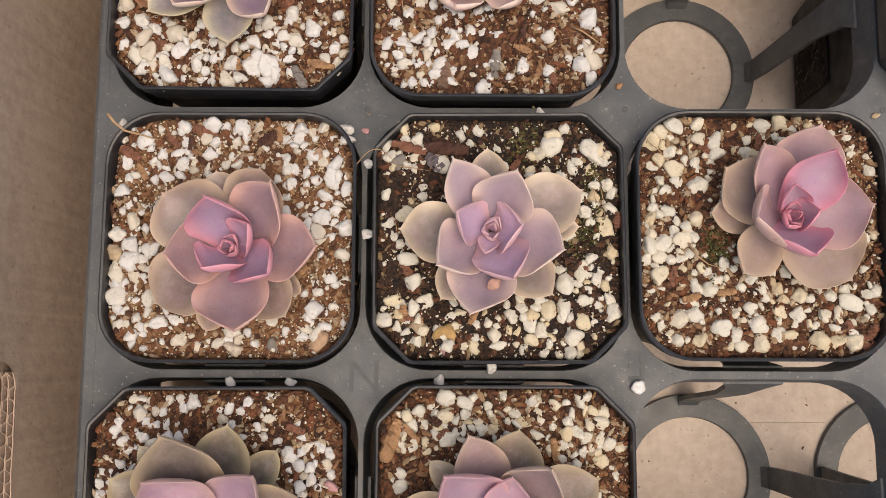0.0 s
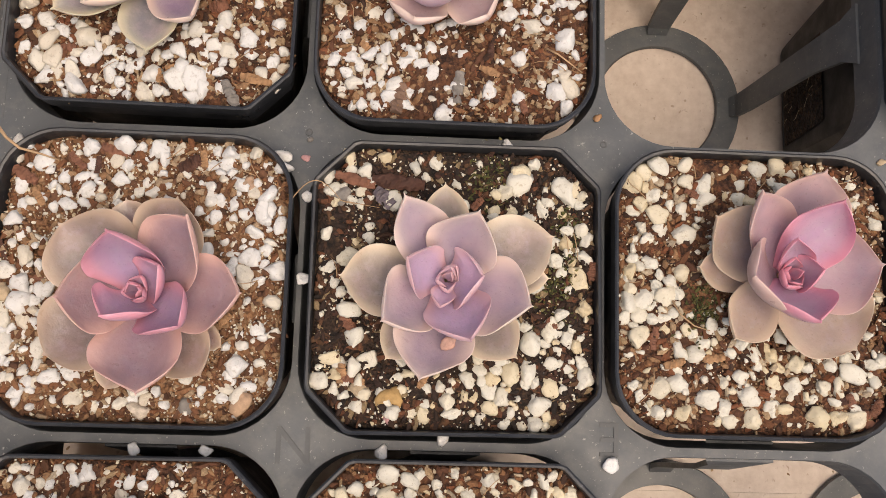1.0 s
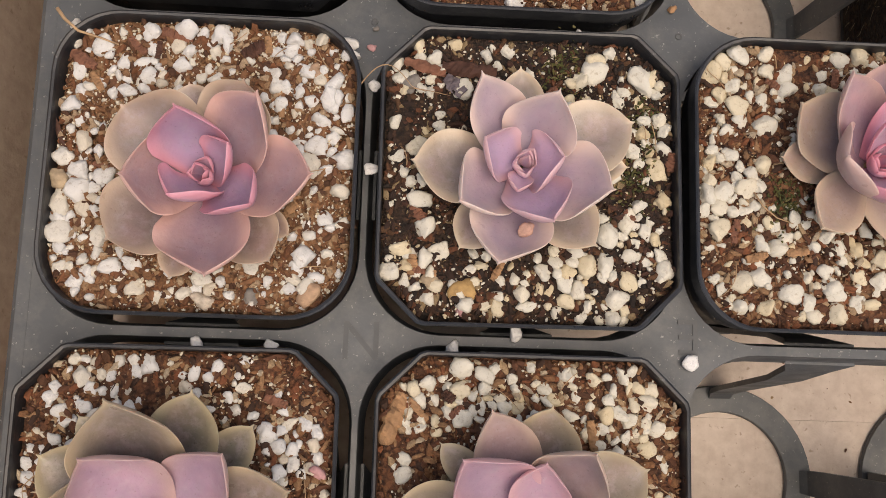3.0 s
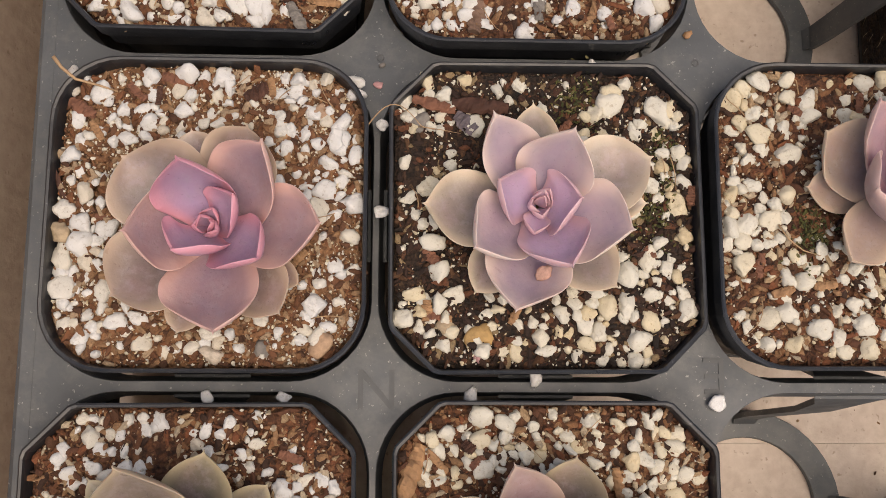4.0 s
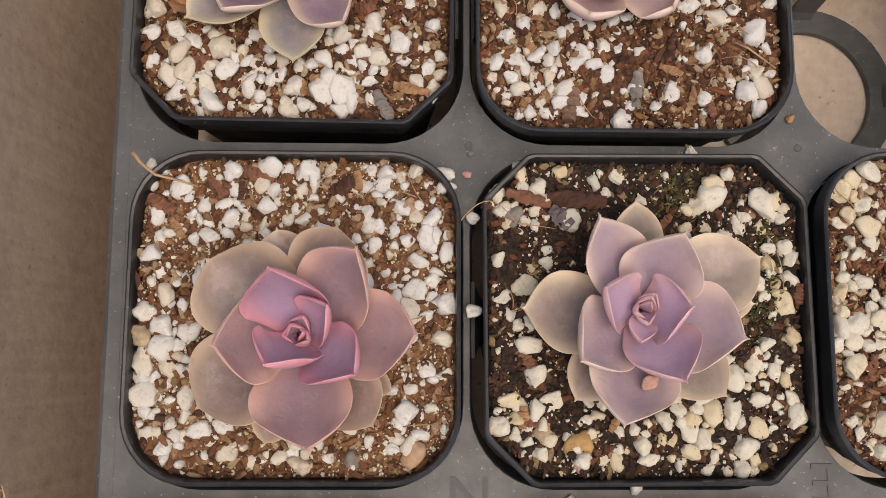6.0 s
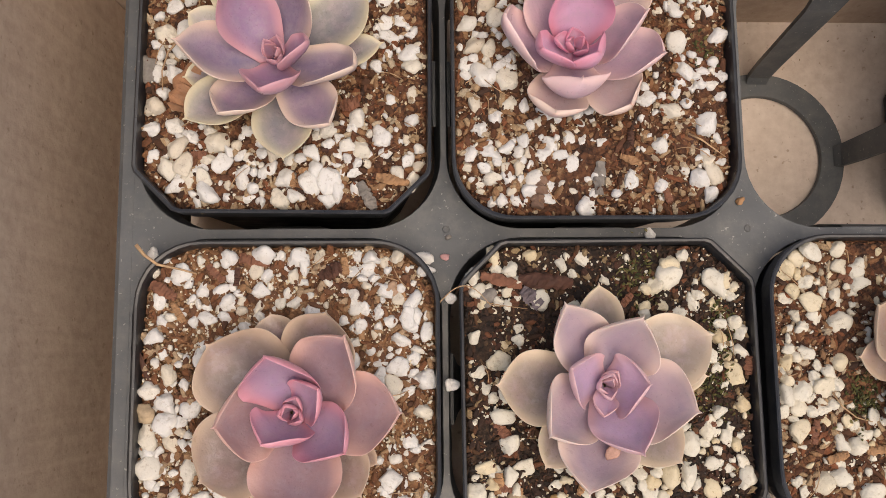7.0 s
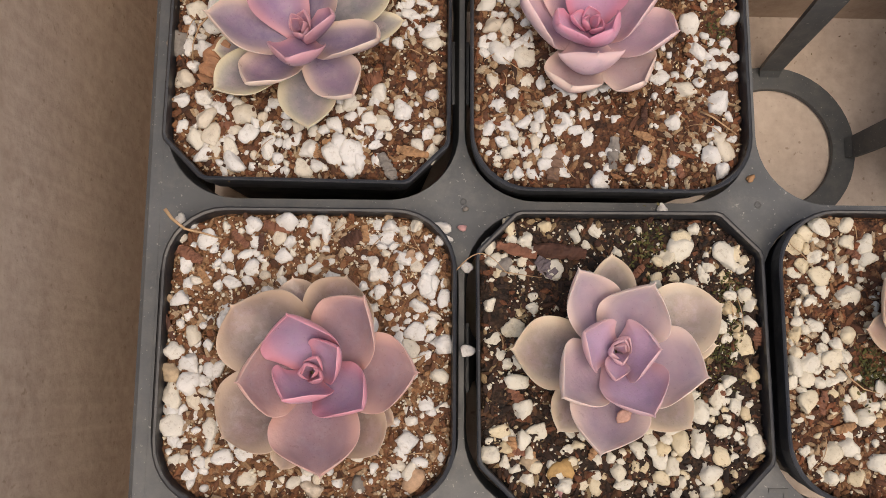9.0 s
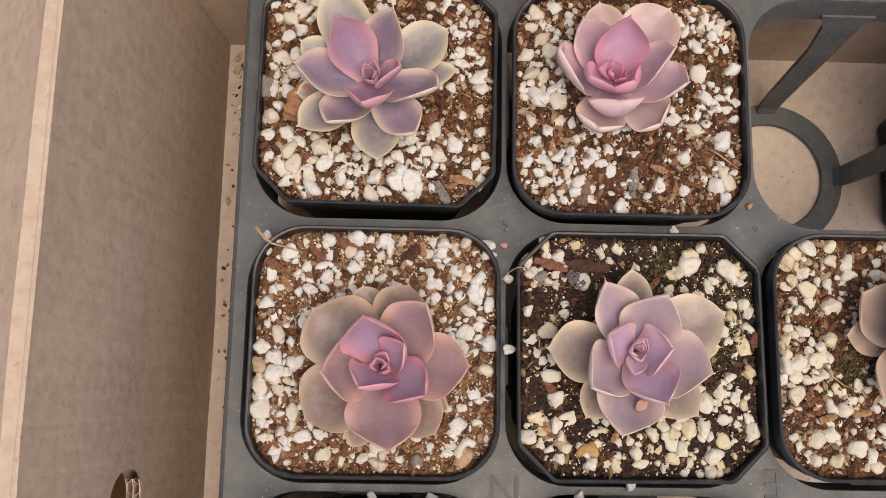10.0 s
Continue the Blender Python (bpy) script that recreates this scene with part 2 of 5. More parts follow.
def tube(name, pts, radius, mat, parent=None, label=""):
    """A thin fibre, root or straw along the points, as a mesh."""
    pts = [Vector(p) for p in pts]
    verts, faces, n = [], [], 5
    for i, p in enumerate(pts):
        d = (pts[min(i + 1, len(pts) - 1)] - pts[max(i - 1, 0)]).normalized()
        side = d.cross(Vector((0.1, 0.2, 1))).normalized()
        up = side.cross(d)
        r = radius * (1 - 0.6 * i / (len(pts) - 1))
        for k in range(n):
            a = 2 * math.pi * k / n
            verts.append(p + side * (r * math.cos(a)) + up * (r * math.sin(a)))
    for i in range(len(pts) - 1):
        for k in range(n):
            j = (k + 1) % n
            faces.append((i * n + k, i * n + j, (i + 1) * n + j, (i + 1) * n + k))
    faces += [tuple(range(n - 1, -1, -1)), tuple(range(len(verts) - n, len(verts)))]
    return obj(name, verts, faces, mat, parent, label, True)


def ico(sub):
    bm = bmesh.new()
    bmesh.ops.create_icosphere(bm, subdivisions=sub, radius=1.0)
    v = np.array([p.co[:] for p in bm.verts])
    f = np.array([[q.index for q in p.verts] for p in bm.faces])
    bm.free()
    return v, f


ICO1, ICO2, ICO3 = ico(1), ico(2), ico(3)
RNG = np.random.default_rng(7)


def pebble_shape(base, seed, rough=0.25, flat=0.75):
    """An uneven crumb of radius about 1."""
    v, f = base
    out = []
    for p in v:
        q = Vector(p) * 0.9 + Vector((seed * 7.3, seed * 1.7, seed * 3.1))
        k = 1 + rough * (noise.noise(q) + 0.50 * noise.noise(q * 2.4) + 0.22 * noise.noise(q * 6.0))
        out.append((p[0] * k, p[1] * k, p[2] * k))
    out = np.array(out)
    out[:, 2] *= flat
    return out, f


def chunk_shape(base, seed, flat=0.80):
    """A broken, worn granule of radius about 1: a ball cut by planes, its edges eased, its skin slightly pitted."""
    v, f = base
    rng = np.random.default_rng(100 + seed)
    n = rng.normal(size=(11, 3))
    n /= np.linalg.norm(n, axis=1)[:, None]
    d = rng.uniform(0.52, 0.95, 11)
    c = np.clip(v @ n.T, 1e-3, None)
    r = np.concatenate([d / c, np.full((len(v), 1), 1.04)], axis=1)
    r = (r ** -18.0).sum(axis=1) ** (-1 / 18.0)
    pits = [noise.noise(Vector(p) * 1.1 + Vector((seed * 5.1, 0, seed))) * 0.26 + noise.noise(Vector(p) * 3.2 + Vector((seed, 7, 1))) * 0.16 + noise.noise(Vector(p) * 7.0 + Vector((3, seed, 2))) * 0.07 for p in v]
    out = v * (r * (1.06 + np.array(pits)))[:, None]
    out[:, 2] *= flat
    return out, f


PEBBLES = [chunk_shape(ICO3, s) for s in range(1, 25)]
GRAINS = [chunk_shape(ICO2, s + 30) for s in range(1, 19)]
CRUMBS = [pebble_shape(ICO1, s + 40, 0.55, 0.7) for s in range(1, 13)]


def turn_matrix(a, tilt_x, tilt_y):
    return np.array(Euler((tilt_x, tilt_y, a)).to_matrix())


def scatter_mesh(name, shapes, items, mat, smooth):
    """One mesh of many pebbles; an item is x, y, z, size, stretch, turn, shape."""
    verts, faces, base = [], [], 0
    for x, y, z, size, stretch, a, which in items:
        v, f = shapes[which]
        w = (v * [size * stretch, size / math.sqrt(stretch), size / math.sqrt(stretch)]) @ turn_matrix(a, 0.6 * math.sin(a * 7), 0.6 * math.cos(a * 5)).T + [x, y, z]
        verts.append(w)
        faces.append(f + base)
        base += len(v)
    return obj(name, np.concatenate(verts), np.concatenate(faces).tolist(), mat, None, "", smooth)


# ---- ground under the carton ----
bm = bmesh.new()
block(bm, -1.6, 1.6, -1.4, 1.4, FLOOR - 0.045, FLOOR - 0.0052)
tagged(part("ground", bm, TABLE_MAT), "orange-brown wooden worktop under the cardboard carton", "ground", kind="structure")


# ---- cardboard carton ----
WALL_X0, WALL_X1, WALL_Y0, WALL_Y1 = -0.1070, 0.420, -0.340, 0.0915
WALL_TOP, CARD = 0.132, 0.0045
GRIP = (-0.1600, -0.0765, 0.0550, 0.0800)   # hand hole in the side wall: y and z, from and to


def build_carton():
    carton = tagged(empty("cardboard_carton", 0.15, -0.12, FLOOR - 0.005), "open brown corrugated cardboard carton with a hand hole", "box")
    inv = carton.matrix_world.inverted()

    def add(name, bm, mat, label=""):
        bm.transform(inv)
        return part(name, bm, mat, carton, label)

    bm = bmesh.new()
    # two bottom flaps that meet in a crease
    block(bm, WALL_X0, WALL_X1, WALL_Y0, -0.0994, FLOOR - 0.005, FLOOR)
    add("bottom_flap", bm, CARD_FLOOR)
    bm = bmesh.new()
    block(bm, WALL_X0, WALL_X1, -0.0993, WALL_Y1, FLOOR - 0.005, FLOOR)
    add("bottom_flap", bm, CARD_FLOOR)
    # side wall with an oblong hand hole; it leans out a little towards the top
    lean = 0.0110 / (WALL_TOP - FLOOR)
    bm = bmesh.new()
    ny, nz = 190, 66

    def wall_x(z):
        return WALL_X0 - lean * (z - FLOOR)

    cols = [WALL_Y0 + (WALL_Y1 - 0.0006 - WALL_Y0) * i / ny for i in range(ny + 1)]
    lv = [FLOOR - 0.005 + (WALL_TOP - FLOOR + 0.005) * k / nz for k in range(nz + 1)]

    def grip(y, z, r=0.0100):
        """Distance from the hole's rim, negative inside."""
        qy = abs(y - (GRIP[0] + GRIP[1]) / 2) - (GRIP[1] - GRIP[0]) / 2 + r
        qz = abs(z - (GRIP[2] + GRIP[3]) / 2) - (GRIP[3] - GRIP[2]) / 2 + r
        return math.hypot(max(qy, 0), max(qz, 0)) + min(max(qy, qz), 0) - r

    hole = {(i, k) for i in range(ny) for k in range(nz) if grip((cols[i] + cols[i + 1]) / 2, (lv[k] + lv[k + 1]) / 2) < 0}
    skin = {}
    for side in (0, 1):
        for i, y in enumerate(cols):
            for k, z in enumerate(lv):
                near = [(a, b) in hole for a in (i - 1, i) for b in (k - 1, k)]
                vy, vz = y, z
                if any(near) and not all(near):       # draw the rim's corners onto the smooth outline
                    for _ in range(3):
                        d = grip(vy, vz)
                        gy, gz = (grip(vy + 1e-5, vz) - d) / 1e-5, (grip(vy, vz + 1e-5) - d) / 1e-5
                        n2 = max(gy * gy + gz * gz, 1e-6)
                        vy, vz = vy - d * gy / n2, vz - d * gz / n2
                bow = 0.0016 * noise.noise(Vector((vy * 14, vz * 14, 1.0)))
                skin[side, i, k] = bm.verts.new((wall_x(vz) + bow - side * CARD, vy, vz))
    for i in range(ny):
        for k in range(nz):
            if (i, k) in hole:
                continue
            bm.faces.new([skin[0, i, k], skin[0, i + 1, k], skin[0, i + 1, k + 1], skin[0, i, k + 1]])
            bm.faces.new([skin[1, i, k + 1], skin[1, i + 1, k + 1], skin[1, i + 1, k], skin[1, i, k]])
            for di, dk, a, b in ((-1, 0, (0, 0), (0, 1)), (1, 0, (1, 1), (1, 0)), (0, -1, (1, 0), (0, 0)), (0, 1, (0, 1), (1, 1))):
                n = (i + di, k + dk)
                if not (0 <= n[0] < ny and 0 <= n[1] < nz):
                    bm.faces.new([skin[0, i + a[0], k + a[1]], skin[0, i + b[0], k + b[1]], skin[1, i + b[0], k + b[1]], skin[1, i + a[0], k + a[1]]])
    for v in [v for v in bm.verts if not v.link_faces]:
        bm.verts.remove(v)
    bm.normal_update()
    add("side_wall", bm, CARD_WALL, "brown cardboard side with an oblong hand hole")

    # cut edge of the double-wall board along the lower rim of the hole: liners and fluted sheets
    def sheet(name, shape, z0, z1, thick, label):
        bm = bmesh.new()
        rows = []
        m = 260
        for i in range(m + 1):
            y = GRIP[0] + 0.004 + (GRIP[1] - GRIP[0] - 0.0075) * i / m
            lift = max(0.0, y - (GRIP[1] - 0.0100))
            lift = 0.0100 - math.sqrt(max(0.0, 0.0100 ** 2 - lift ** 2)) + 0.0004 * noise.noise(Vector((y * 420, thick * 9000, z1 * 300)))
            bow = 0.0016 * noise.noise(Vector((y * 14, GRIP[2] * 14, 1.0)))
            x = wall_x(GRIP[2]) + bow - shape(y) * CARD
            rows.append([bm.verts.new((x + dx, y, z + lift)) for dx, z in ((-thick / 2, z0), (thick / 2, z0), (thick / 2, z1), (-thick / 2, z1))])
        for a, b in zip(rows, rows[1:]):
            for q in range(4):
                bm.faces.new([a[q], b[q], b[(q + 1) % 4], a[(q + 1) % 4]])
        bm.faces.new(rows[0])
        bm.faces.new(rows[-1][::-1])
        add(name, bm, CARD_TORN, label)

    def flute(mid, phase):
        def shape(y):
            w = math.sin(2 * math.pi * (y / 0.0074 + phase) + 0.9 * noise.noise(Vector((y * 90, phase, 0))))
            return mid + 0.195 * math.tanh(2.2 * w) / math.tanh(2.2) + 0.02 * noise.noise(Vector((y * 300, phase, 5)))
        return shape

    def liner(at):
        return lambda y: at + 0.03 * noise.noise(Vector((y * 160, at * 9, 2)))

    for at in (0.035, 0.50, 0.965):
        sheet("liner", liner(at), GRIP[2] - 0.006, GRIP[2] + 0.0003, 0.00032, "pale cut edge of a cardboard liner")
    for mid, phase in ((0.27, 0.0), (0.73, 0.45)):
        sheet("fluting", flute(mid, phase), GRIP[2] - 0.006, GRIP[2] + 0.0001, 0.00030, "wavy cut edge of corrugated fluting")
    # folded-out top flap beyond the crease
    bm = bmesh.new()
    xt = wall_x(WALL_TOP)
    prof = [(xt, WALL_TOP - 0.0002), (xt - 0.0008, WALL_TOP + 0.0003), (xt - 0.0020, WALL_TOP - 0.0006), (xt - 0.085, WALL_TOP - 0.092), (xt - 0.088, WALL_TOP - 0.092), (xt - 0.0068, WALL_TOP - 0.0046), (xt - CARD, WALL_TOP - 0.0022)]
    for y0, y1 in ((WALL_Y0, WALL_Y1 + CARD),):
        a = [bm.verts.new((x, y0, z)) for x, z in prof]
        b = [bm.verts.new((x, y1, z)) for x, z in prof]
        for i in range(len(prof)):
            j = (i + 1) % len(prof)
            bm.faces.new([a[i], a[j], b[j], b[i]])
        bm.faces.new(a[::-1])
        bm.faces.new(b)
    add("top_flap", bm, CARD_WALL, "cardboard flap folded outward")
    # back, front and far side
    bm = bmesh.new()
    block(bm, WALL_X0 - 0.016, WALL_X1, WALL_Y1, WALL_Y1 + CARD, FLOOR - 0.005, WALL_TOP)
    add("back_wall", bm, CARD_BACK)
    bm = bmesh.new()
    block(bm, WALL_X0, WALL_X1, WALL_Y0 - CARD, WALL_Y0, FLOOR - 0.005, WALL_TOP)
    add("front_wall", bm, CARD_BACK)
    bm = bmesh.new()
    block(bm, WALL_X1, WALL_X1 + CARD, WALL_Y0 - CARD, WALL_Y1 + CARD, FLOOR - 0.005, WALL_TOP)
    add("far_wall", bm, CARD_WALL)


build_carton()


# ---- carrier tray ----
CELL_HALF, CELL_HALF_Y, CELL_R = 0.0388, 0.0387, 0.0190


def build_tray():
    x_mid, y_mid = (COLS[0] + COLS[-1]) / 2, (ROWS_Y[0] + ROWS_Y[-1]) / 2
    tray = tagged(empty("carrier_tray", x_mid, y_mid, FLOOR), "dark grey plastic nursery carrier tray with square cells", "tray")
    inv = tray.matrix_world.inverted()
    hx, hy = PITCH_X / 2, PITCH_Y / 2
    # top plate: one tile a cell, its hole rounded, then a turned-down border
    hole = loop_round(CELL_HALF, CELL_R, 10, CELL_HALF_Y)
    bm = bmesh.new()
    for cx in COLS:
        for cy in ROWS_Y:
            for z, flip in ((TOP, False), (TOP - 0.0022, True)):
                inner = [bm.verts.new((cx + x, cy + y, z)) for x, y in hole]
                outer = []
                for i, (x, y) in enumerate(hole):
                    k = min(hx / max(abs(x), 1e-9), hy / max(abs(y), 1e-9))
                    if i % 11 == 5:
                        outer.append(bm.verts.new((cx + math.copysign(hx, x), cy + math.copysign(hy, y), z)))
                    else:
                        outer.append(bm.verts.new((cx + x * k, cy + y * k, z)))
                n = len(hole)
                for i in range(n):
                    j = (i + 1) % n
                    f = [inner[i], outer[i], outer[j], inner[j]]
                    bm.faces.new(f[::-1] if flip else f)
    bmesh.ops.remove_doubles(bm, verts=bm.verts, dist=1e-5)
    bm.transform(inv)
    me = bpy.data.meshes.new("top_plate")
    bm.to_mesh(me)
    bm.free()
    me.materials.append(TRAY_MAT)
    plate = new("top_plate", me)
    plate.parent = tray
    w, d = COLS[-1] - COLS[0], ROWS_Y[0] - ROWS_Y[-1]
    ax, ay = w / 2 + hx, d / 2 + hy
    loops = []
    for grow, z in ((0.0, TOP - 0.0022), (0.0, TOP + 0.0001), (0.0030, TOP + 0.0001), (0.0042, TOP - 0.0008), (0.0048, TOP - 0.0026), (0.0056, TOP - 0.013), (0.0040, TOP - 0.013), (0.0030, TOP - 0.003)):
        r = 0.0015 + grow
        loops.append((loop_round(ax + grow, r, 4, ay + grow), z - FLOOR))
    v, f = loft(loops)
    obj("border", v, f, TRAY_MAT, tray)
    # cells
    for cy in ROWS_Y:
        for cx in COLS:
            ox, oy = cx - x_mid, cy - y_mid
            lo = [(loop_round(CELL_HALF + d, CELL_R, 10, CELL_HALF_Y + d), TOP - z) for d, z in ((0.0002, 0.0001), (-0.0002, 0.0012), (-0.0012, 0.0120), (0.0001, 0.0120), (0.0007, 0.0024))]
            v, f = loft([([(x + ox, y + oy) for x, y in pts], z - FLOOR) for pts, z in lo])
            collar = obj("cell_collar", v, f, TRAY_MAT, tray)
            # ring foot
            ring = []
            n = 48
            for r, z in ((0.0222, 0.0009), (0.0226, 0.0024), (0.0308, 0.0024), (0.0312, 0.0009), (0.0222, 0.0009)):
                ring.append(([(ox + r * math.cos(2 * math.pi * i / n), oy + r * math.sin(2 * math.pi * i / n)) for i in range(n)], z))
            v, f = loft(ring)
            foot = obj("ring_foot", v, f, TRAY_MAT, collar)
            for q in range(4):
                c, s = round(math.cos(math.pi / 2 * q)), round(math.sin(math.pi / 2 * q))
                path = [(0.0387, TOP - 0.0088 - FLOOR, 0.0092), (0.0372, TOP - 0.015 - FLOOR, 0.0064), (0.0346, TOP - 0.03 - FLOOR, 0.0050), (0.0312, 0.014, 0.0043), (0.0300, 0.005, 0.0040), (0.0284, 0.0026, 0.0036)]
                verts, faces = [], []
                for r, z, half in path:
                    for off in (0.0, 0.0016):
                        for side in (-1, 1):
                            x, y = r - off, side * half
                            verts.append((ox + x * c - y * s, oy + x * s + y * c, z))
                m = len(path)
                for k in range(m - 1):
                    a, b = 4 * k, 4 * (k + 1)
                    faces += [(a, a + 1, b + 1, b), (a + 3, a + 2, b + 2, b + 3), (a + 1, a + 3, b + 3, b + 1), (a + 2, a, b, b + 2)]
                faces += [(0, 2, 3, 1), (4 * m - 4, 4 * m - 3, 4 * m - 1, 4 * m - 2)]
                obj("strap", verts, faces, TRAY_MAT, collar)
    # added light blockers that hang under the border, out of sight from above
    for x0, x1, y0, y1 in ((-ax - 0.0046, -ax - 0.0030, -ay, ay), (ax + 0.0030, ax + 0.0046, -ay, ay), (-ax, ax, -ay - 0.0046, -ay - 0.0030)):
        bm = bmesh.new()
        block(bm, x0, x1, y0, y1, 0.012, TOP - 0.0125 - FLOOR)
        part("side_skirt", bm, TRAY_MAT, tray)
    # round ejector marks where the bars cross
    for cx in (-PITCH_X, 0.0, PITCH_X):
        for cy in (PITCH_Y / 2,):
            ring = [([(cx + 0.0005 + r * math.cos(math.pi * i / 8), cy + 0.0010 + r * math.sin(math.pi * i / 8)) for i in range(16)], TOP - FLOOR + z) for r, z in ((0.0010, 0.0), (0.0009, 0.00022), (0.0006, 0.00022), (0.0005, 0.0001), (0.0001, 0.0001))]
            v, f = loft(ring)
            obj("ejector_mark", v, f, LETTER_MAT, tray)
    # moulded letters, read from the other end
    for text, x, y, size in (("N", 0.0006, -0.0798, 0.0135), ("E", 0.0812, -0.0765, 0.0125)):
        cu = bpy.data.curves.new("letter", "FONT")
        cu.body, cu.size, cu.extrude, cu.align_x, cu.align_y = text, size, 0.00012, "CENTER", "CENTER"
        cu.materials.append(LETTER_MAT)
        ob = new("moulded_letter", cu)
        ob.parent = tray
        ob.matrix_world = pose(x, y, TOP + 0.0001, 0, 0, 180)
        tagged(ob, "moulded letter " + text)


build_tray()


# ---- pots, soil and grit ----
def build_pot(x, y, shape, turn, half=0.0369, rim=RIM):
    pot = tagged(empty("plant_pot", x, y, FLOOR + 0.0035, turn), ("black square plastic plant pot with rounded corners" if shape == "round" else "black square plastic plant pot with cut-off corners"), "plant pot", "pots in the carrier tray")
    base = FLOOR + 0.0035

    def lp(h):
        return loop_round(h, 0.0155 * h / half, 8) if shape == "round" else loop_cut(h, 0.0105 * h / half)

    outer = [(lp(half * 0.77), 0.0), (lp(half * 0.785), 0.002), (lp(half * 0.945), rim - base - 0.0088), (lp(half * 0.970), rim - base - 0.0080), (lp(half * 0.976), rim - base - 0.0070)]
    v, f = loft(outer, True)
    obj("body", v, f, POT_MAT, pot)
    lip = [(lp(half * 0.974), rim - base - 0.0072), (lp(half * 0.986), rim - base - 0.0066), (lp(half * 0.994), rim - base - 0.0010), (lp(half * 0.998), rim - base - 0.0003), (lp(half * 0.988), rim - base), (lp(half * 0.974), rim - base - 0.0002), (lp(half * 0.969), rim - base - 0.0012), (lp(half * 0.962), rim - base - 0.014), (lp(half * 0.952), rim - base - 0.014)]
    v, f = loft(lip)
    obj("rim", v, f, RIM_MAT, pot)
    return pot


BROWNS_DRY = [(0.112, 0.047, 0.022), (0.206, 0.099, 0.045), (0.284, 0.155, 0.077), (0.189, 0.073, 0.030), (0.396, 0.284, 0.181), (0.077, 0.033, 0.017), (0.327, 0.198, 0.107), (0.241, 0.112, 0.052), (0.163, 0.067, 0.031), (0.146, 0.065, 0.033)]
BROWNS_MID = [(0.080, 0.032, 0.014), (0.144, 0.056, 0.024), (0.232, 0.108, 0.048), (0.200, 0.068, 0.028), (0.384, 0.264, 0.152), (0.040, 0.018, 0.010), (0.288, 0.160, 0.080), (0.112, 0.044, 0.022), (0.464, 0.376, 0.264)]
BROWNS_WET = [(0.025, 0.012, 0.007), (0.051, 0.022, 0.011), (0.102, 0.047, 0.021), (0.145, 0.053, 0.024), (0.289, 0.204, 0.111), (0.015, 0.009, 0.006), (0.119, 0.051, 0.024), (0.034, 0.015, 0.009), (0.064, 0.025, 0.014), (0.043, 0.020, 0.012), (0.029, 0.014, 0.009)]
SOIL_KINDS = {
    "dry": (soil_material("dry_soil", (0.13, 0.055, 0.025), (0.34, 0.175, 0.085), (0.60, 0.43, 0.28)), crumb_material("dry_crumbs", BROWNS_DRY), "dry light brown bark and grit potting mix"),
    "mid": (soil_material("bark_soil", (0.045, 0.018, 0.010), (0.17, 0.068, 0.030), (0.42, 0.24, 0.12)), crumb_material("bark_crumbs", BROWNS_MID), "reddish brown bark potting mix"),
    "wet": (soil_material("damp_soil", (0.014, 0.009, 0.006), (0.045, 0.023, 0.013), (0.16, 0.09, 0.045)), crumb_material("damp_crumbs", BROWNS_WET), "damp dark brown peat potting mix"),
}
WHITES = {
    "white": [perlite_material("perlite_white" + s, (0.59, 0.58, 0.56), (0.57, 0.53, 0.45), (0.48, 0.39, 0.29), o) for s, o in (("", False), ("_piece", True))],
    "cream": [perlite_material("perlite_cream" + s, (0.59, 0.56, 0.48), (0.58, 0.50, 0.35), (0.48, 0.36, 0.20), o) for s, o in (("", False), ("_piece", True))],
}
STRAY = perlite_material("stray_perlite", (0.70, 0.70, 0.69), (0.70, 0.69, 0.67), (0.68, 0.66, 0.62), False)
PEBBLE_MESHES = {}
# the largest granules of each pot: x, y from the pot's middle and radius, in mm
LARGE_A = [(-33.5, 33.8, 1.47), (-30.5, 32.8, 1.47), (-6.5, 33.8, 2.94), (-2.5, 32.8, 1.47), (1.5, 32.8, 2.45), (3.5, 30.8, 1.96), (-35.5, 29.8, 1.47), (-7.5, 24.8, 1.96), (-7.5, 20.8, 1.47), (1.5, 21.8, 1.96), (16.5, 32.8, 1.47), (19.5, 29.8, 1.96), (26.5, 33.8, 1.96), (33.5, 32.8, 1.96), (35.5, 29.8, 1.96), (23.5, 24.8, 1.96), (28.5, 17.8, 2.45), (30.5, 17.8, 1.96), (35.5, 13.8, 1.96), (-32.5, 13.8, 2.45), (-30.5, 9.8, 1.47), (30.5, 7.8, 1.47), (35.5, 2.8, 2.45), (29.5, -0.2, 1.47), (32.5, -5.2, 1.96), (37.5, -13.2, 1.47), (-34.5, -10.2, 2.45), (-29.5, -8.2, 2.94), (-36.5, -14.2, 1.96), (-33.5, -17.2, 2.94), (-28.5, 1.8, 1.47)]
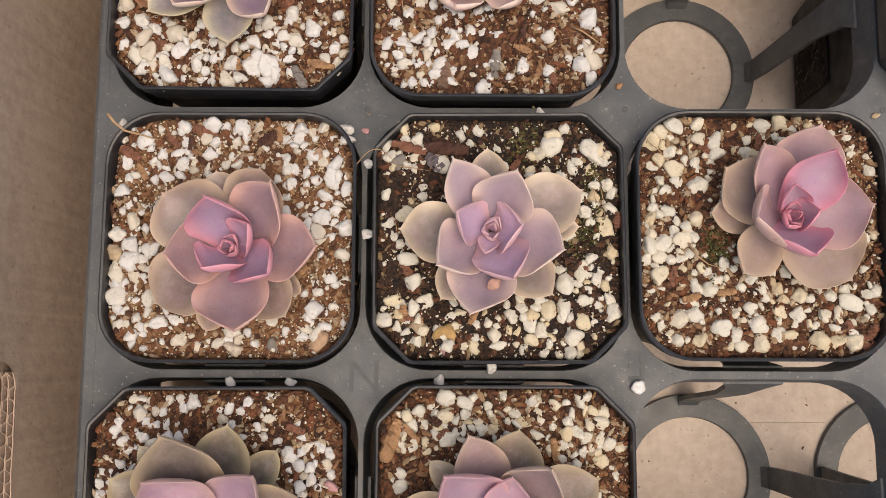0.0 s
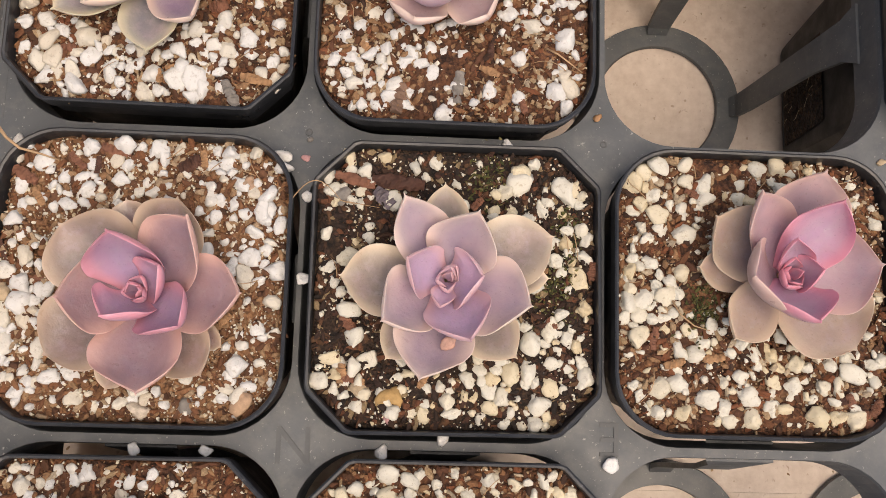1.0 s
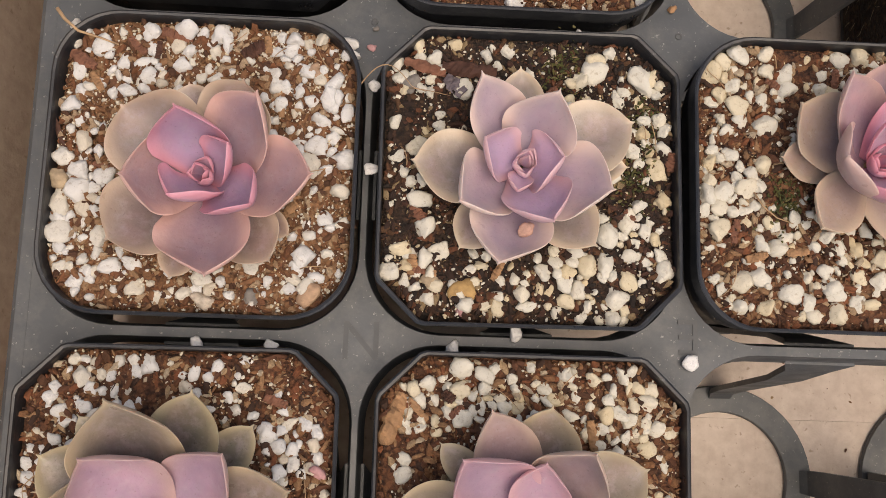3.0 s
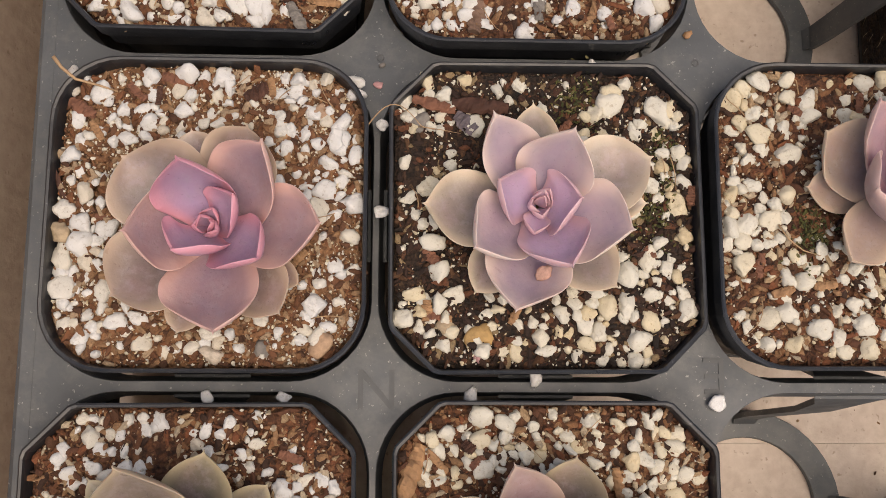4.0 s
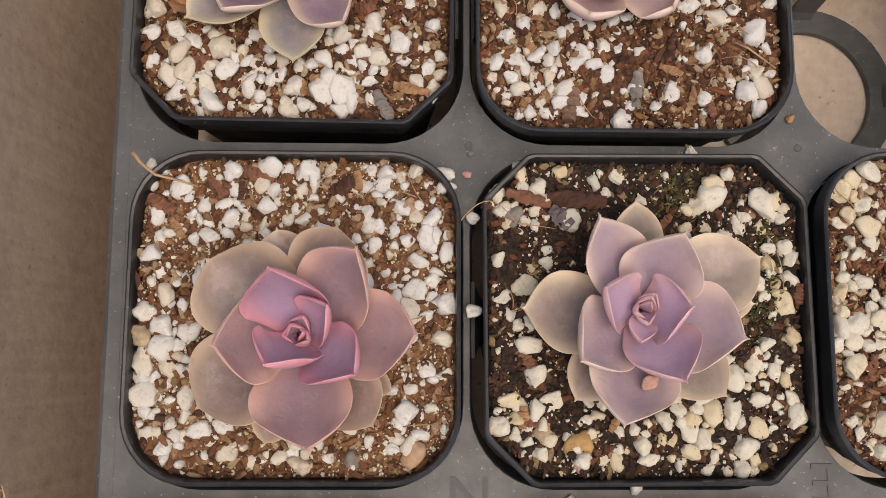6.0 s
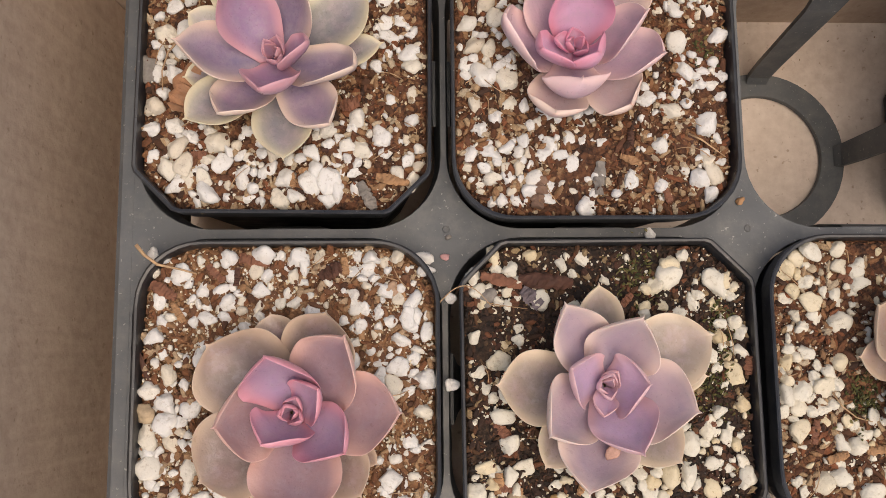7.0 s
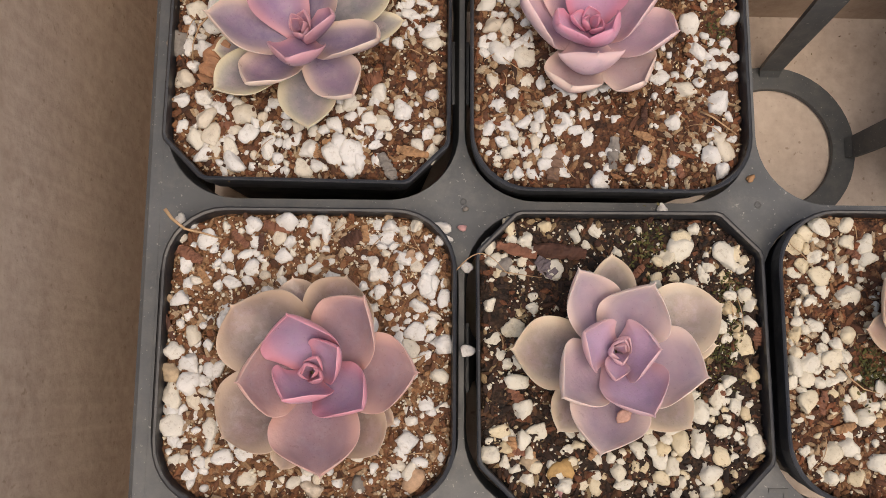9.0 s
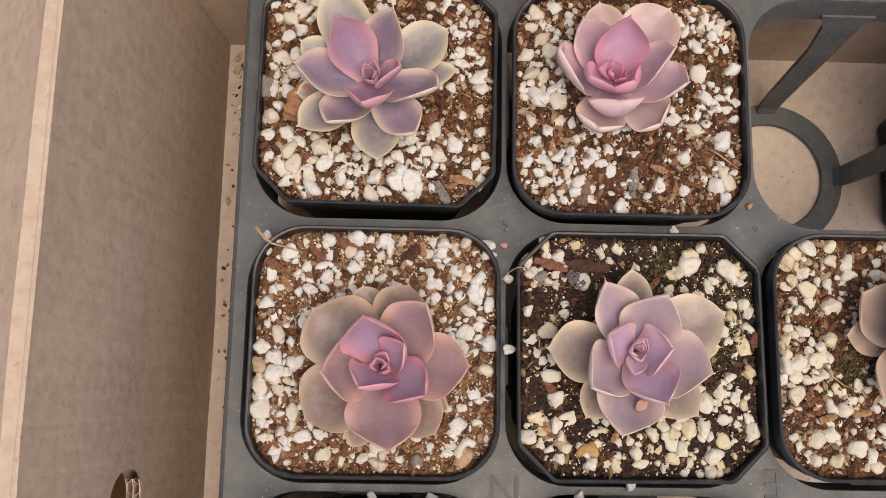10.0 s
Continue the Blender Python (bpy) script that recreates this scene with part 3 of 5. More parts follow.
LARGE_B = [(-28.1, 32.8, 1.96), (-24.1, 29.8, 1.96), (-19.1, 32.8, 1.96), (-11.1, 30.8, 1.96), (-34.1, 27.8, 1.96), (19.9, 32.8, 1.96), (15.9, 27.8, 3.43), (11.9, 24.8, 2.45), (27.9, 25.8, 3.43), (8.9, 17.8, 1.96), (17.9, 17.8, 1.96), (31.9, 15.8, 1.96), (34.9, 13.8, 1.96), (32.9, 8.8, 1.96), (31.9, 2.8, 2.45), (32.9, -4.2, 1.96), (28.9, -12.2, 1.96), (32.9, -18.2, 1.96), (34.9, -22.2, 2.45), (26.9, -6.2, 1.96), (19.9, -13.2, 2.94), (18.9, -21.2, 2.45), (-33.1, 12.8, 1.96), (-32.1, 3.8, 1.96), (-27.1, -6.2, 2.45), (-33.1, -24.2, 2.45), (-24.1, -30.2, 1.96), (-22.1, -27.2, 1.96), (3.9, -23.2, 1.96), (8.9, -25.2, 1.96), (-1.1, -28.2, 1.96)]
LARGE_D = [(-33.0, 27.5, 1.96), (-28.0, 23.5, 2.45), (-25.0, 19.5, 1.96), (-32.0, 14.5, 1.47), (-30.0, 9.5, 2.45), (-32.0, -0.5, 1.96), (-28.0, -0.5, 2.45), (-33.0, -9.5, 2.45), (-34.0, -14.5, 1.96), (-17.0, -18.5, 2.94), (-33.0, -21.5, 1.96), (-29.0, -24.5, 2.45), (-25.0, -24.5, 2.50), (-20.0, -27.5, 1.96), (-16.0, -23.5, 2.45), (-19.0, -31.5, 2.94), (-27.0, -29.5, 1.96), (-8.0, -29.5, 1.47), (0.0, -27.5, 2.45), (6.0, -28.5, 2.45), (11.0, -27.5, 2.98), (13.0, -30.5, 2.45), (19.0, -19.5, 2.45), (18.0, -11.5, 2.45), (24.0, -16.5, 2.45), (31.0, 5.5, 2.45), (32.0, 1.5, 2.45), (32.0, -5.5, 1.96), (32.0, -12.5, 1.96), (32.0, -28.5, 1.96), (30.0, 23.5, 1.96)]
LARGE_E = [(-28.5, 29.2, 2.45), (-23.5, 31.2, 2.50), (-27.5, 21.2, 2.45), (-24.5, 17.2, 2.45), (-22.5, 23.2, 1.47), (-30.5, 9.2, 2.94), (-26.5, 8.2, 2.45), (-29.5, 1.2, 2.94), (-26.5, 0.2, 2.45), (-32.5, 15.2, 2.45), (-30.5, -6.8, 1.96), (-25.5, -9.8, 1.96), (-21.5, -5.8, 1.96), (-29.5, -12.8, 2.02), (-18.5, -15.8, 1.96), (-22.5, -17.8, 1.96), (-26.5, -25.8, 2.45), (-22.5, -25.8, 1.96), (-29.5, -26.8, 1.47), (-16.5, -25.8, 1.96), (-12.5, -30.8, 1.96), (-2.5, -32.8, 2.94), (0.5, -24.8, 1.96), (17.5, -27.8, 1.96), (30.5, -23.8, 2.45), (29.5, -29.8, 1.96), (28.5, -11.8, 2.94), (22.5, 11.2, 2.94), (34.5, 1.2, 1.96), (33.5, -3.8, 1.47), (22.5, 19.2, 2.45)]
LARGE_C = [(-25.2, 32.8, 2.50), (-28.2, 30.8, 2.45), (-31.2, 27.8, 2.94), (-29.2, 22.8, 1.96), (-24.2, 19.8, 2.45), (-27.2, 13.8, 2.02), (-18.2, 14.8, 2.50), (-12.2, 24.8, 2.45), (-17.2, 28.8, 1.96), (-18.2, 33.8, 1.96), (1.8, 32.8, 1.96), (6.8, 33.8, 2.50), (-32.2, 4.8, 1.96), (-27.2, 6.8, 1.96), (-19.2, 4.8, 2.45), (-29.2, -2.2, 2.45), (-30.2, -6.2, 1.96), (-30.2, -12.2, 2.50), (-19.2, -15.2, 2.45), (-15.2, -16.2, 2.45), (-0.2, -15.2, 1.96), (-25.2, -24.2, 2.45), (-20.2, -23.2, 2.45), (-12.2, -27.2, 2.45), (-6.2, -32.2, 2.45), (-1.2, -26.2, 2.45), (-25.2, -31.2, 2.02), (15.8, -31.2, 2.94), (20.8, -31.2, 1.96), (19.8, -17.2, 1.96), (24.8, -19.2, 2.94)]
LARGE = {"a": LARGE_A, "b": LARGE_B, "d": LARGE_D, "e": LARGE_E, "c": LARGE_C}


def pebble_mesh(which, mat):
    key = (which, mat.name)
    if key not in PEBBLE_MESHES:
        v, f = PEBBLES[which]
        me = bpy.data.meshes.new("perlite_granule")
        me.from_pydata([tuple(p) for p in v], [], [tuple(int(i) for i in q) for q in f])
        me.materials.append(mat)
        me.polygons.foreach_set("use_smooth", [True] * len(me.polygons))
        PEBBLE_MESHES[key] = me
    return PEBBLE_MESHES[key]


def soil_height(x, y, seed):
    return SOIL + 0.0015 * noise.noise(Vector((x * 75, y * 75, seed))) + 0.0009 * noise.noise(Vector((x * 260, y * 260, seed + 5)))


def inside(x, y, shape, half):
    lim = half * 0.950
    if max(abs(x), abs(y)) > lim:
        return False
    if shape == "round":
        r = 0.0145
        dx, dy = abs(x) - (lim - r), abs(y) - (lim - r)
        return not (dx > 0 and dy > 0 and dx * dx + dy * dy > r * r)
    return abs(x) + abs(y) < 2 * lim - 0.0098


def fill_pot(cx, cy, shape, kind, white, seed, blobs, even, crumbs, large, half=0.0369):
    """Soil, crumbs and perlite in one pot. blobs: x, y, radius in mm and how many granules gather there."""
    rnd = random.Random(seed)
    ground_mat, crumb_mat, words = SOIL_KINDS[kind]
    verts, faces = [], []
    span = half * 0.967
    outline = [(loop_round(span, 0.0150, 8) if shape == "round" else loop_cut(span, 0.0102))]
    rings = 26
    m = len(outline[0])
    for k in range(rings + 1):
        s = max(k / rings, 0.004)
        for x, y in outline[0]:
            px, py = x * s, y * s
            verts.append((px, py, soil_height(cx + px, cy + py, seed) - SOIL - (0.0012 if k == rings else 0)))
    for k in range(rings):
        for i in range(m):
            j = (i + 1) % m
            faces.append((k * m + i, (k + 1) * m + i, (k + 1) * m + j, k * m + j))
    faces.append(tuple(range(m - 1, -1, -1)))
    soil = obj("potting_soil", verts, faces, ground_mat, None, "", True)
    soil.location = (cx, cy, SOIL)
    tagged(soil, words + " filling the pot", "soil", "soil in the pots", "stuff")
    # crumbs
    items = []
    while len(items) < crumbs * 3.4:
        x, y = rnd.uniform(-half, half), rnd.uniform(-half, half)
        if not inside(x, y, shape, half):
            continue
        size = rnd.choice(((0.00022, 0.00028, 0.00034, 0.0004, 0.0005, 0.0007, 0.0010) if kind == "wet" else (0.0002, 0.00025, 0.00032, 0.0004, 0.0005, 0.0007, 0.0011))) * rnd.uniform(0.8, 1.25)
        items.append((x, y, soil_height(cx + x, cy + y, seed) - SOIL + size * 0.15, size, rnd.uniform(1.0, 2.3), rnd.uniform(0, 6.3), rnd.randrange(len(CRUMBS))))
    ob = scatter_mesh("soil_crumbs", CRUMBS, items, crumb_mat, False)
    ob.location = (cx, cy, SOIL)
    tagged(ob, "loose bark and grit crumbs on the soil", "soil crumbs", "soil in the pots", "stuff")
    # fine grit and perlite dust
    items = []
    while len(items) < (3200 if kind == "dry" else 1500 if kind == "wet" else 900):
        x, y = rnd.uniform(-half, half), rnd.uniform(-half, half)
        if inside(x, y, shape, half) and noise.noise(Vector((x * 90, y * 90, seed + 9))) > -0.25:
            size = rnd.choice((0.00014, 0.00018, 0.00022, 0.0003, 0.00042)) * rnd.uniform(0.8, 1.3)
            items.append((x, y, soil_height(cx + x, cy + y, seed) - SOIL + 0.0004, size, rnd.uniform(1.0, 1.5), rnd.uniform(0, 6.3), rnd.randrange(len(CRUMBS))))
    ob = scatter_mesh("fine_grit", CRUMBS, items, WHITES["cream"][0], False)
    ob.location = (cx, cy, SOIL)
    tagged(ob, "pale fine grit and perlite dust on the soil", "grit", "soil in the pots", "stuff")
    # perlite
    placed = []

    def try_place(x, y, size):
        if not inside(x, y, shape, half - size * 0.7):
            return
        for px, py, ps in placed:
            if (px - x) ** 2 + (py - y) ** 2 < (0.66 * (ps + size)) ** 2:
                return
        placed.append((x, y, size))

    def size_of():
        return min(0.0030, max(0.0010, rnd.lognormvariate(math.log(0.00172), 0.30)))

    for x, y, size in large:
        placed.append((max(-0.0335, min(0.0335, x / 1000)), max(-0.0335, min(0.0335, y / 1000)), size * 1.12 / 1000))
    for bx, by, br, count in blobs:
        for _ in range(int(count * 2.4)):
            a, r = rnd.uniform(0, 6.3), br * math.sqrt(rnd.random())
            try_place((bx + r * math.cos(a)) / 1000, (by + r * math.sin(a)) / 1000, size_of())
    for _ in range(int(even * 1.9)):
        try_place(rnd.uniform(-half, half), rnd.uniform(-half, half), size_of() * 0.85)
    placed.sort(key=lambda p: -p[2])
    big, small = placed[:150], placed[150:]
    bed = empty("perlite_bed", cx, cy, SOIL)
    tagged(bed, ("white" if white == "white" else "cream-stained white") + " perlite granules strewn over the soil", "perlite", "perlite in the pots")
    for x, y, size in big:
        g = new("perlite_granule", pebble_mesh(rnd.randrange(len(PEBBLES)), WHITES[white][1]))
        g.parent = bed
        st = rnd.uniform(0.95, 1.35)
        g.matrix_basis = pose(x, y, soil_height(cx + x, cy + y, seed) - SOIL + size * 0.12, rnd.uniform(-25, 25), rnd.uniform(-25, 25), rnd.uniform(0, 360)) @ Matrix.Diagonal((size * st, size / st ** 0.5, size / st ** 0.5, 1))
    if small:
        items = [(x, y, soil_height(cx + x, cy + y, seed) - SOIL + size * 0.22, size, rnd.uniform(0.9, 1.4), rnd.uniform(0, 6.3), rnd.randrange(len(GRAINS))) for x, y, size in small]
        ob = scatter_mesh("perlite_grit", GRAINS, items, WHITES[white][0], True)
        ob.parent = bed
        tagged(ob, "small white perlite grains", kind="stuff")


# x, y, shape, turn, soil, perlite, even granules, crumbs, gatherings
POTS = {
    "a": (-0.0385, -0.0398, "round", 0.0, "dry", "white", 190, 2000, [(-28, -8, 7, 30), (-26, -22, 9, 26), (0, 30, 26, 40), (28, 6, 7, 18), (22, 24, 10, 16), (-24, 24, 9, 12), (10, -30, 20, 20)]),
    "b": (0.0401, -0.0398, "cut", 0.4, "wet", "cream", 70, 1900, [(10, -28, 12, 60), (28, -14, 6, 30), (28, 10, 6, 16), (28, 24, 6, 10), (-28, 25, 7, 20), (-30, -24, 7, 14), (-28, 2, 6, 12), (-10, -26, 8, 14), (22, -30, 9, 20)]),
    "c": (0.1172, -0.0388, "round", 0.0, "mid", "cream", 130, 1700, [(0, -28, 26, 80), (-27, 0, 8, 44), (-22, 26, 12, 40), (10, 30, 18, 26), (29, -20, 6, 14)]),
    "d": (-0.0400, 0.0405, "cut", -0.6, "mid", "white", 110, 1700, [(-20, -26, 13, 70), (2, -26, 12, 40), (28, 10, 6, 40), (30, -22, 5, 18), (-28, 6, 6, 16), (24, 28, 9, 30), (-26, 28, 9, 24), (14, -20, 8, 20)]),
    "e": (0.0385, 0.0388, "round", 0.0, "mid", "white", 110, 2000, [(-27, 6, 8, 70), (-24, -24, 10, 50), (-22, 28, 10, 36), (24, 24, 9, 36), (28, 2, 6, 26), (-6, -14, 9, 22), (28, -22, 5, 10)]),
    "g": (-0.0400, -0.1200, "cut", 0.3, "mid", "white", 60, 1500, [(-20, 30, 13, 60), (-29, 10, 6, 36), (6, 26, 8, 16), (26, 14, 7, 40), (28, -10, 6, 24), (0, -30, 24, 30)]),
    "h": (0.0416, -0.1194, "cut", 0.0, "mid", "cream", 70, 1500, [(-22, 28, 12, 46), (0, 29, 12, 30), (20, 26, 12, 40), (28, 0, 6, 20), (-26, -4, 7, 14), (0, -30, 24, 30)]),
    "f": (0.1935, 0.0410, "cut", 0.0, "mid", "white", 80, 900, [(-26, 10, 8, 50), (-26, -20, 8, 40), (0, 0, 25, 40)]),
}
for number, (key, (px, py, shape, turn, kind, white, even, crumbs, blobs)) in enumerate(POTS.items()):
    build_pot(px, py, shape, turn)
    fill_pot(px, py, shape, kind, white, 11 + number, blobs, even, crumbs, LARGE.get(key, []))


def drain_soil(cx, cy, seed):
    """Soil and fine roots that bulge out of the slots low in a pot's side."""
    rnd = random.Random(seed)
    verts, faces = [], []
    n = 12
    for i in range(n + 1):
        for k in range(n + 1):
            y, z = -0.017 + 0.030 * i / n, 0.004 + 0.034 * k / n
            x = -(0.0369 * (0.785 + 0.16 * z / 0.080)) - 0.0003
            edge = min(i, k, n - i, n - k) / n
            verts.append((x - 0.0016 * min(1, edge * 6) * (0.6 + 0.8 * noise.noise(Vector((y * 300, z * 300, seed)))), y, z))
    for i in range(n):
        for k in range(n):
            a = i * (n + 1) + k
            faces.append((a, a + 1, a + n + 2, a + n + 1))
    ob = obj("root_ball", verts, faces, SOIL_KINDS["wet"][0], None, "", True)
    ob.location = (cx, cy, FLOOR + 0.0035)
    tagged(ob, "dark soil with roots showing through a pot's drain slot", "soil")
    for _ in range(14):
        y, z, d = rnd.uniform(-0.015, 0.010), rnd.uniform(0.010, 0.036), rnd.uniform(-0.6, 0.6)
        pts = []
        for i in range(6):
            pts.append((cx - 0.0369 * (0.785 + 0.16 * z / 0.080) - 0.0026, cy + y, FLOOR + 0.0035 + z))
            y, z, d = y + 0.0007 * math.sin(d), z - 0.0007 * math.cos(d), d + rnd.uniform(-0.25, 0.25)
        tagged(tube("root_fibre", pts, 0.00009, STONE_TAN), "fine pale root on the dark soil", "root fibre", "root fibres")


drain_soil(0.1935, 0.0410, 4)

# ---- rosettes: direction of each leaf in degrees, reach, width and tip height over the soil in mm, its whorl;
# then, where a leaf is uneven, the tip's shift to one side in mm, its curl inward and its lean in degrees ----
ROSETTE_A = (-0.0367, -0.0443, [
    (118, 1.7, 4.5, 13.7, 'h'),
    (-29, 3.1, 3.9, 13.7, 'h'),
    (-113, 8.0, 14.0, 18.2, 'i', -2.5),
    (99, 13.4, 17.0, 21.2, 'j', 2.6),
    (26, 9.0, 10.8, 18.2, 'i', 2.0),
    (-31, 15.6, 14.2, 20.4, 'j', -0.5, 0.0, -6),
    (-176, 16.0, 20.0, 19.2, 'm', 1.5),
    (-82, 24.1, 21.3, 15.7, 'n'),
    (47, 21.5, 18.4, 19.2, 'm', 2.5),
    (0, 25.7, 19.2, 15.7, 'n'),
    (137, 25.6, 23.0, 9.2, 'o', 2.0),
    (67, 24.8, 18.0, 9.2, 'o', 2.0),
    (-143, 26.2, 20.7, 9.2, 'o'),
    (-50, 25.5, 14.9, 9.2, 'o'),
    (104, 24.4, 12, 4.7, 'l'),
    (-107, 24.8, 9.6, 4.7, 'l'),
    (-32, 23.8, 7, 4.7, 'l'),
])
ROSETTE_B = (0.0373, -0.0389, [
    (72, 2.6, 4.6, 13.7, 'h'),
    (-103, 7.2, 6.3, 13.7, 'h'),
    (2, 8.3, 14.2, 18.2, 'i'),
    (157, 10.6, 12.7, 18.2, 'i'),
    (-70, 16.1, 15.6, 21.2, 'j'),
    (-144, 18.8, 17.5, 19.2, 'm'),
    (120, 21.9, 14.4, 19.2, 'm'),
    (66, 17.1, 18.2, 19.2, 'm'),
    (-17, 21.3, 20.6, 15.7, 'n'),
    (-104, 25, 19.8, 15.7, 'n'),
    (24, 29.2, 18.5, 9.2, 'o'),
    (179, 26.2, 17.8, 9.2, 'o'),
    (92, 24.4, 11.9, 9.2, 'o'),
    (-46, 25.6, 14.5, 9.2, 'o'),
    (-126, 24.3, 11.9, 4.7, 'l'),
    (4, 26.6, 8.8, 4.7, 'l'),
])
ROSETTE_C = (0.1231, -0.0346, [
    (100, 7.6, 9.0, 19.5, 'h', 1.0),
    (6, 4.7, 8.9, 18.2, 'i'),
    (-128, 4.2, 6.9, 13.7, 'h'),
    (-89, 12.4, 16.2, 21.2, 'j', 1.5),
    (58, 19.2, 16.4, 22.0, 'j', 2.0, 0.0, 12),
    (119, 21.6, 14.1, 19.2, 'm'),
    (-163, 14.5, 19.0, 23.5, 'm', -2.0),
    (7, 21.2, 22.3, 15.7, 'n'),
    (74, 26.6, 21.3, 15.7, 'n'),
    (142, 23.3, 18.7, 9.2, 'o'),
    (-48, 24.6, 23.3, 9.2, 'o'),
    (-131, 21.8, 13.8, 9.2, 'o'),
    (175, 21.8, 10.5, 4.7, 'l'),
])
ROSETTE_D = (-0.0421, 0.0420, [
    (124, 2.8, 4.2, 13.7, 'h'),
    (69, 3.5, 4.2, 13.7, 'h'),
    (-3, 9.0, 9.6, 18.6, 'i', 1.0, 0.1, -25),
    (-91, 12.6, 13.5, 20.4, 'j', -1.5, 0.1),
    (122, 17.5, 14.6, 22.0, 'j', 1.0),
    (70, 19.6, 16.0, 19.2, 'm', 0.0, 0.0, -18),
    (179, 21.9, 14.8, 19.2, 'm'),
    (-16, 22.6, 15.5, 18.6, 'm', 0.0, 0.15, -32),
    (-127, 21.1, 15.0, 14.2, 'n', 0.0, 0.1, 22),
    (-56, 24.6, 13.8, 13.2, 'n', 1.5, 0.1),
    (-84, 26.3, 14.8, 9.2, 'o'),
    (-143, 26.9, 13.4, 9.2, 'o'),
    (35, 28.7, 15.9, 9.2, 'o'),
    (116, 31.6, 16, 9.2, 'o'),
    (11, 27.4, 8.7, 4.7, 'l'),
    (150, 26, 10.6, 4.7, 'l'),
    (-170, 23.4, 9.5, 4.7, 'l'),
])
ROSETTE_E = (0.0326, 0.0446, [
    (174, 5.8, 5.1, 13.7, 'h'),
    (-52, 7.4, 12.0, 17.4, 'i', 0.0, 0.55),
    (88, 13.2, 15.0, 23.5, 'j', -1.0),
    (-158, 11.5, 11.5, 18.8, 'i', 0.0, 0.2, 20),
    (14, 16.8, 14.0, 19.2, 'm', 2.0, 0.1, -20),
    (-90, 15.0, 17.0, 16.0, 'm', 0.0, 0.7),
    (125, 19.2, 13.8, 15.7, 'n'),
    (176, 20.0, 16.0, 17.0, 'n', -4.0, 0.3, 26),
    (-12, 22.4, 16.0, 15.0, 'n', 1.0, 0.15, -14),
    (52, 28.8, 18.6, 9.2, 'o'),
    (-108, 20.5, 15.5, 9.2, 'o', 0.0, 0.35),
    (-48, 23.0, 15.0, 9.2, 'o', 0.0, 0.3),
    (101, 24.6, 13.4, 9.2, 'o'),
])
ROSETTE_G = (-0.0412, -0.1247, [
    (95, 6.9, 6.2, 13.7, 'h'),
    (-18, 3.5, 6.2, 13.7, 'h'),
    (125, 22.0, 22.6, 22.5, 'j', 1.0),
    (51, 24.4, 16.3, 21.2, 'j'),
    (104, 31.0, 24.5, 20.5, 'm', 2.5),
    (21, 31.1, 17.9, 15.7, 'n'),
    (163, 24.2, 19, 15.7, 'n'),
    (80, 32.2, 16.2, 9.2, 'o'),
    (148, 31.7, 17, 9.2, 'o'),
    (52, 30.8, 10.7, 4.7, 'l'),
    (129, 32.7, 8.6, 4.7, 'l'),
    (-112, 21.1, 22.8, 15.7, 'n'),
    (-51, 23.8, 21, 15.7, 'n'),
    (-14, 28.3, 19, 19.2, 'm'),
    (-156, 26.5, 20.6, 15.7, 'n'),
    (-68, 10.4, 18, 21.2, 'j'),
])
ROSETTE_H = (0.0401, -0.1227, [
    (108, 6.1, 5.5, 13.7, 'h'),
    (-55, 2.8, 5.5, 13.7, 'h'),
    (128, 23.0, 19.0, 22.0, 'j', 2.0),
    (82, 16.7, 13.1, 18.2, 'i'),
    (54, 24.5, 19.0, 20.5, 'm', 1.0, 0.15),
    (109, 28.9, 15.5, 15.7, 'n'),
    (80, 29, 16.2, 9.2, 'o'),
    (29, 31, 17.4, 9.2, 'o'),
    (170, 31.2, 16, 9.2, 'o'),
    (8, 17.3, 15.8, 19.2, 'm'),
    (-172, 20.9, 16.3, 21.2, 'j'),
    (136, 28, 8.2, 4.7, 'l'),
    (-118, 23.3, 19.7, 15.7, 'n'),
    (-60, 21.2, 20, 15.7, 'n'),
    (-156, 28.6, 18.1, 15.7, 'n'),
    (-24, 29.6, 19.7, 9.2, 'o'),
    (-90, 9.4, 15.5, 21.2, 'j'),
])

WHORLS = {"h": (8.6, 1.2), "i": (7.6, 1.5), "j": (6.6, 1.8), "m": (5.2, 2.0), "n": (4.2, 2.0), "o": (2.8, 2.0), "l": (1.6, 1.5)}


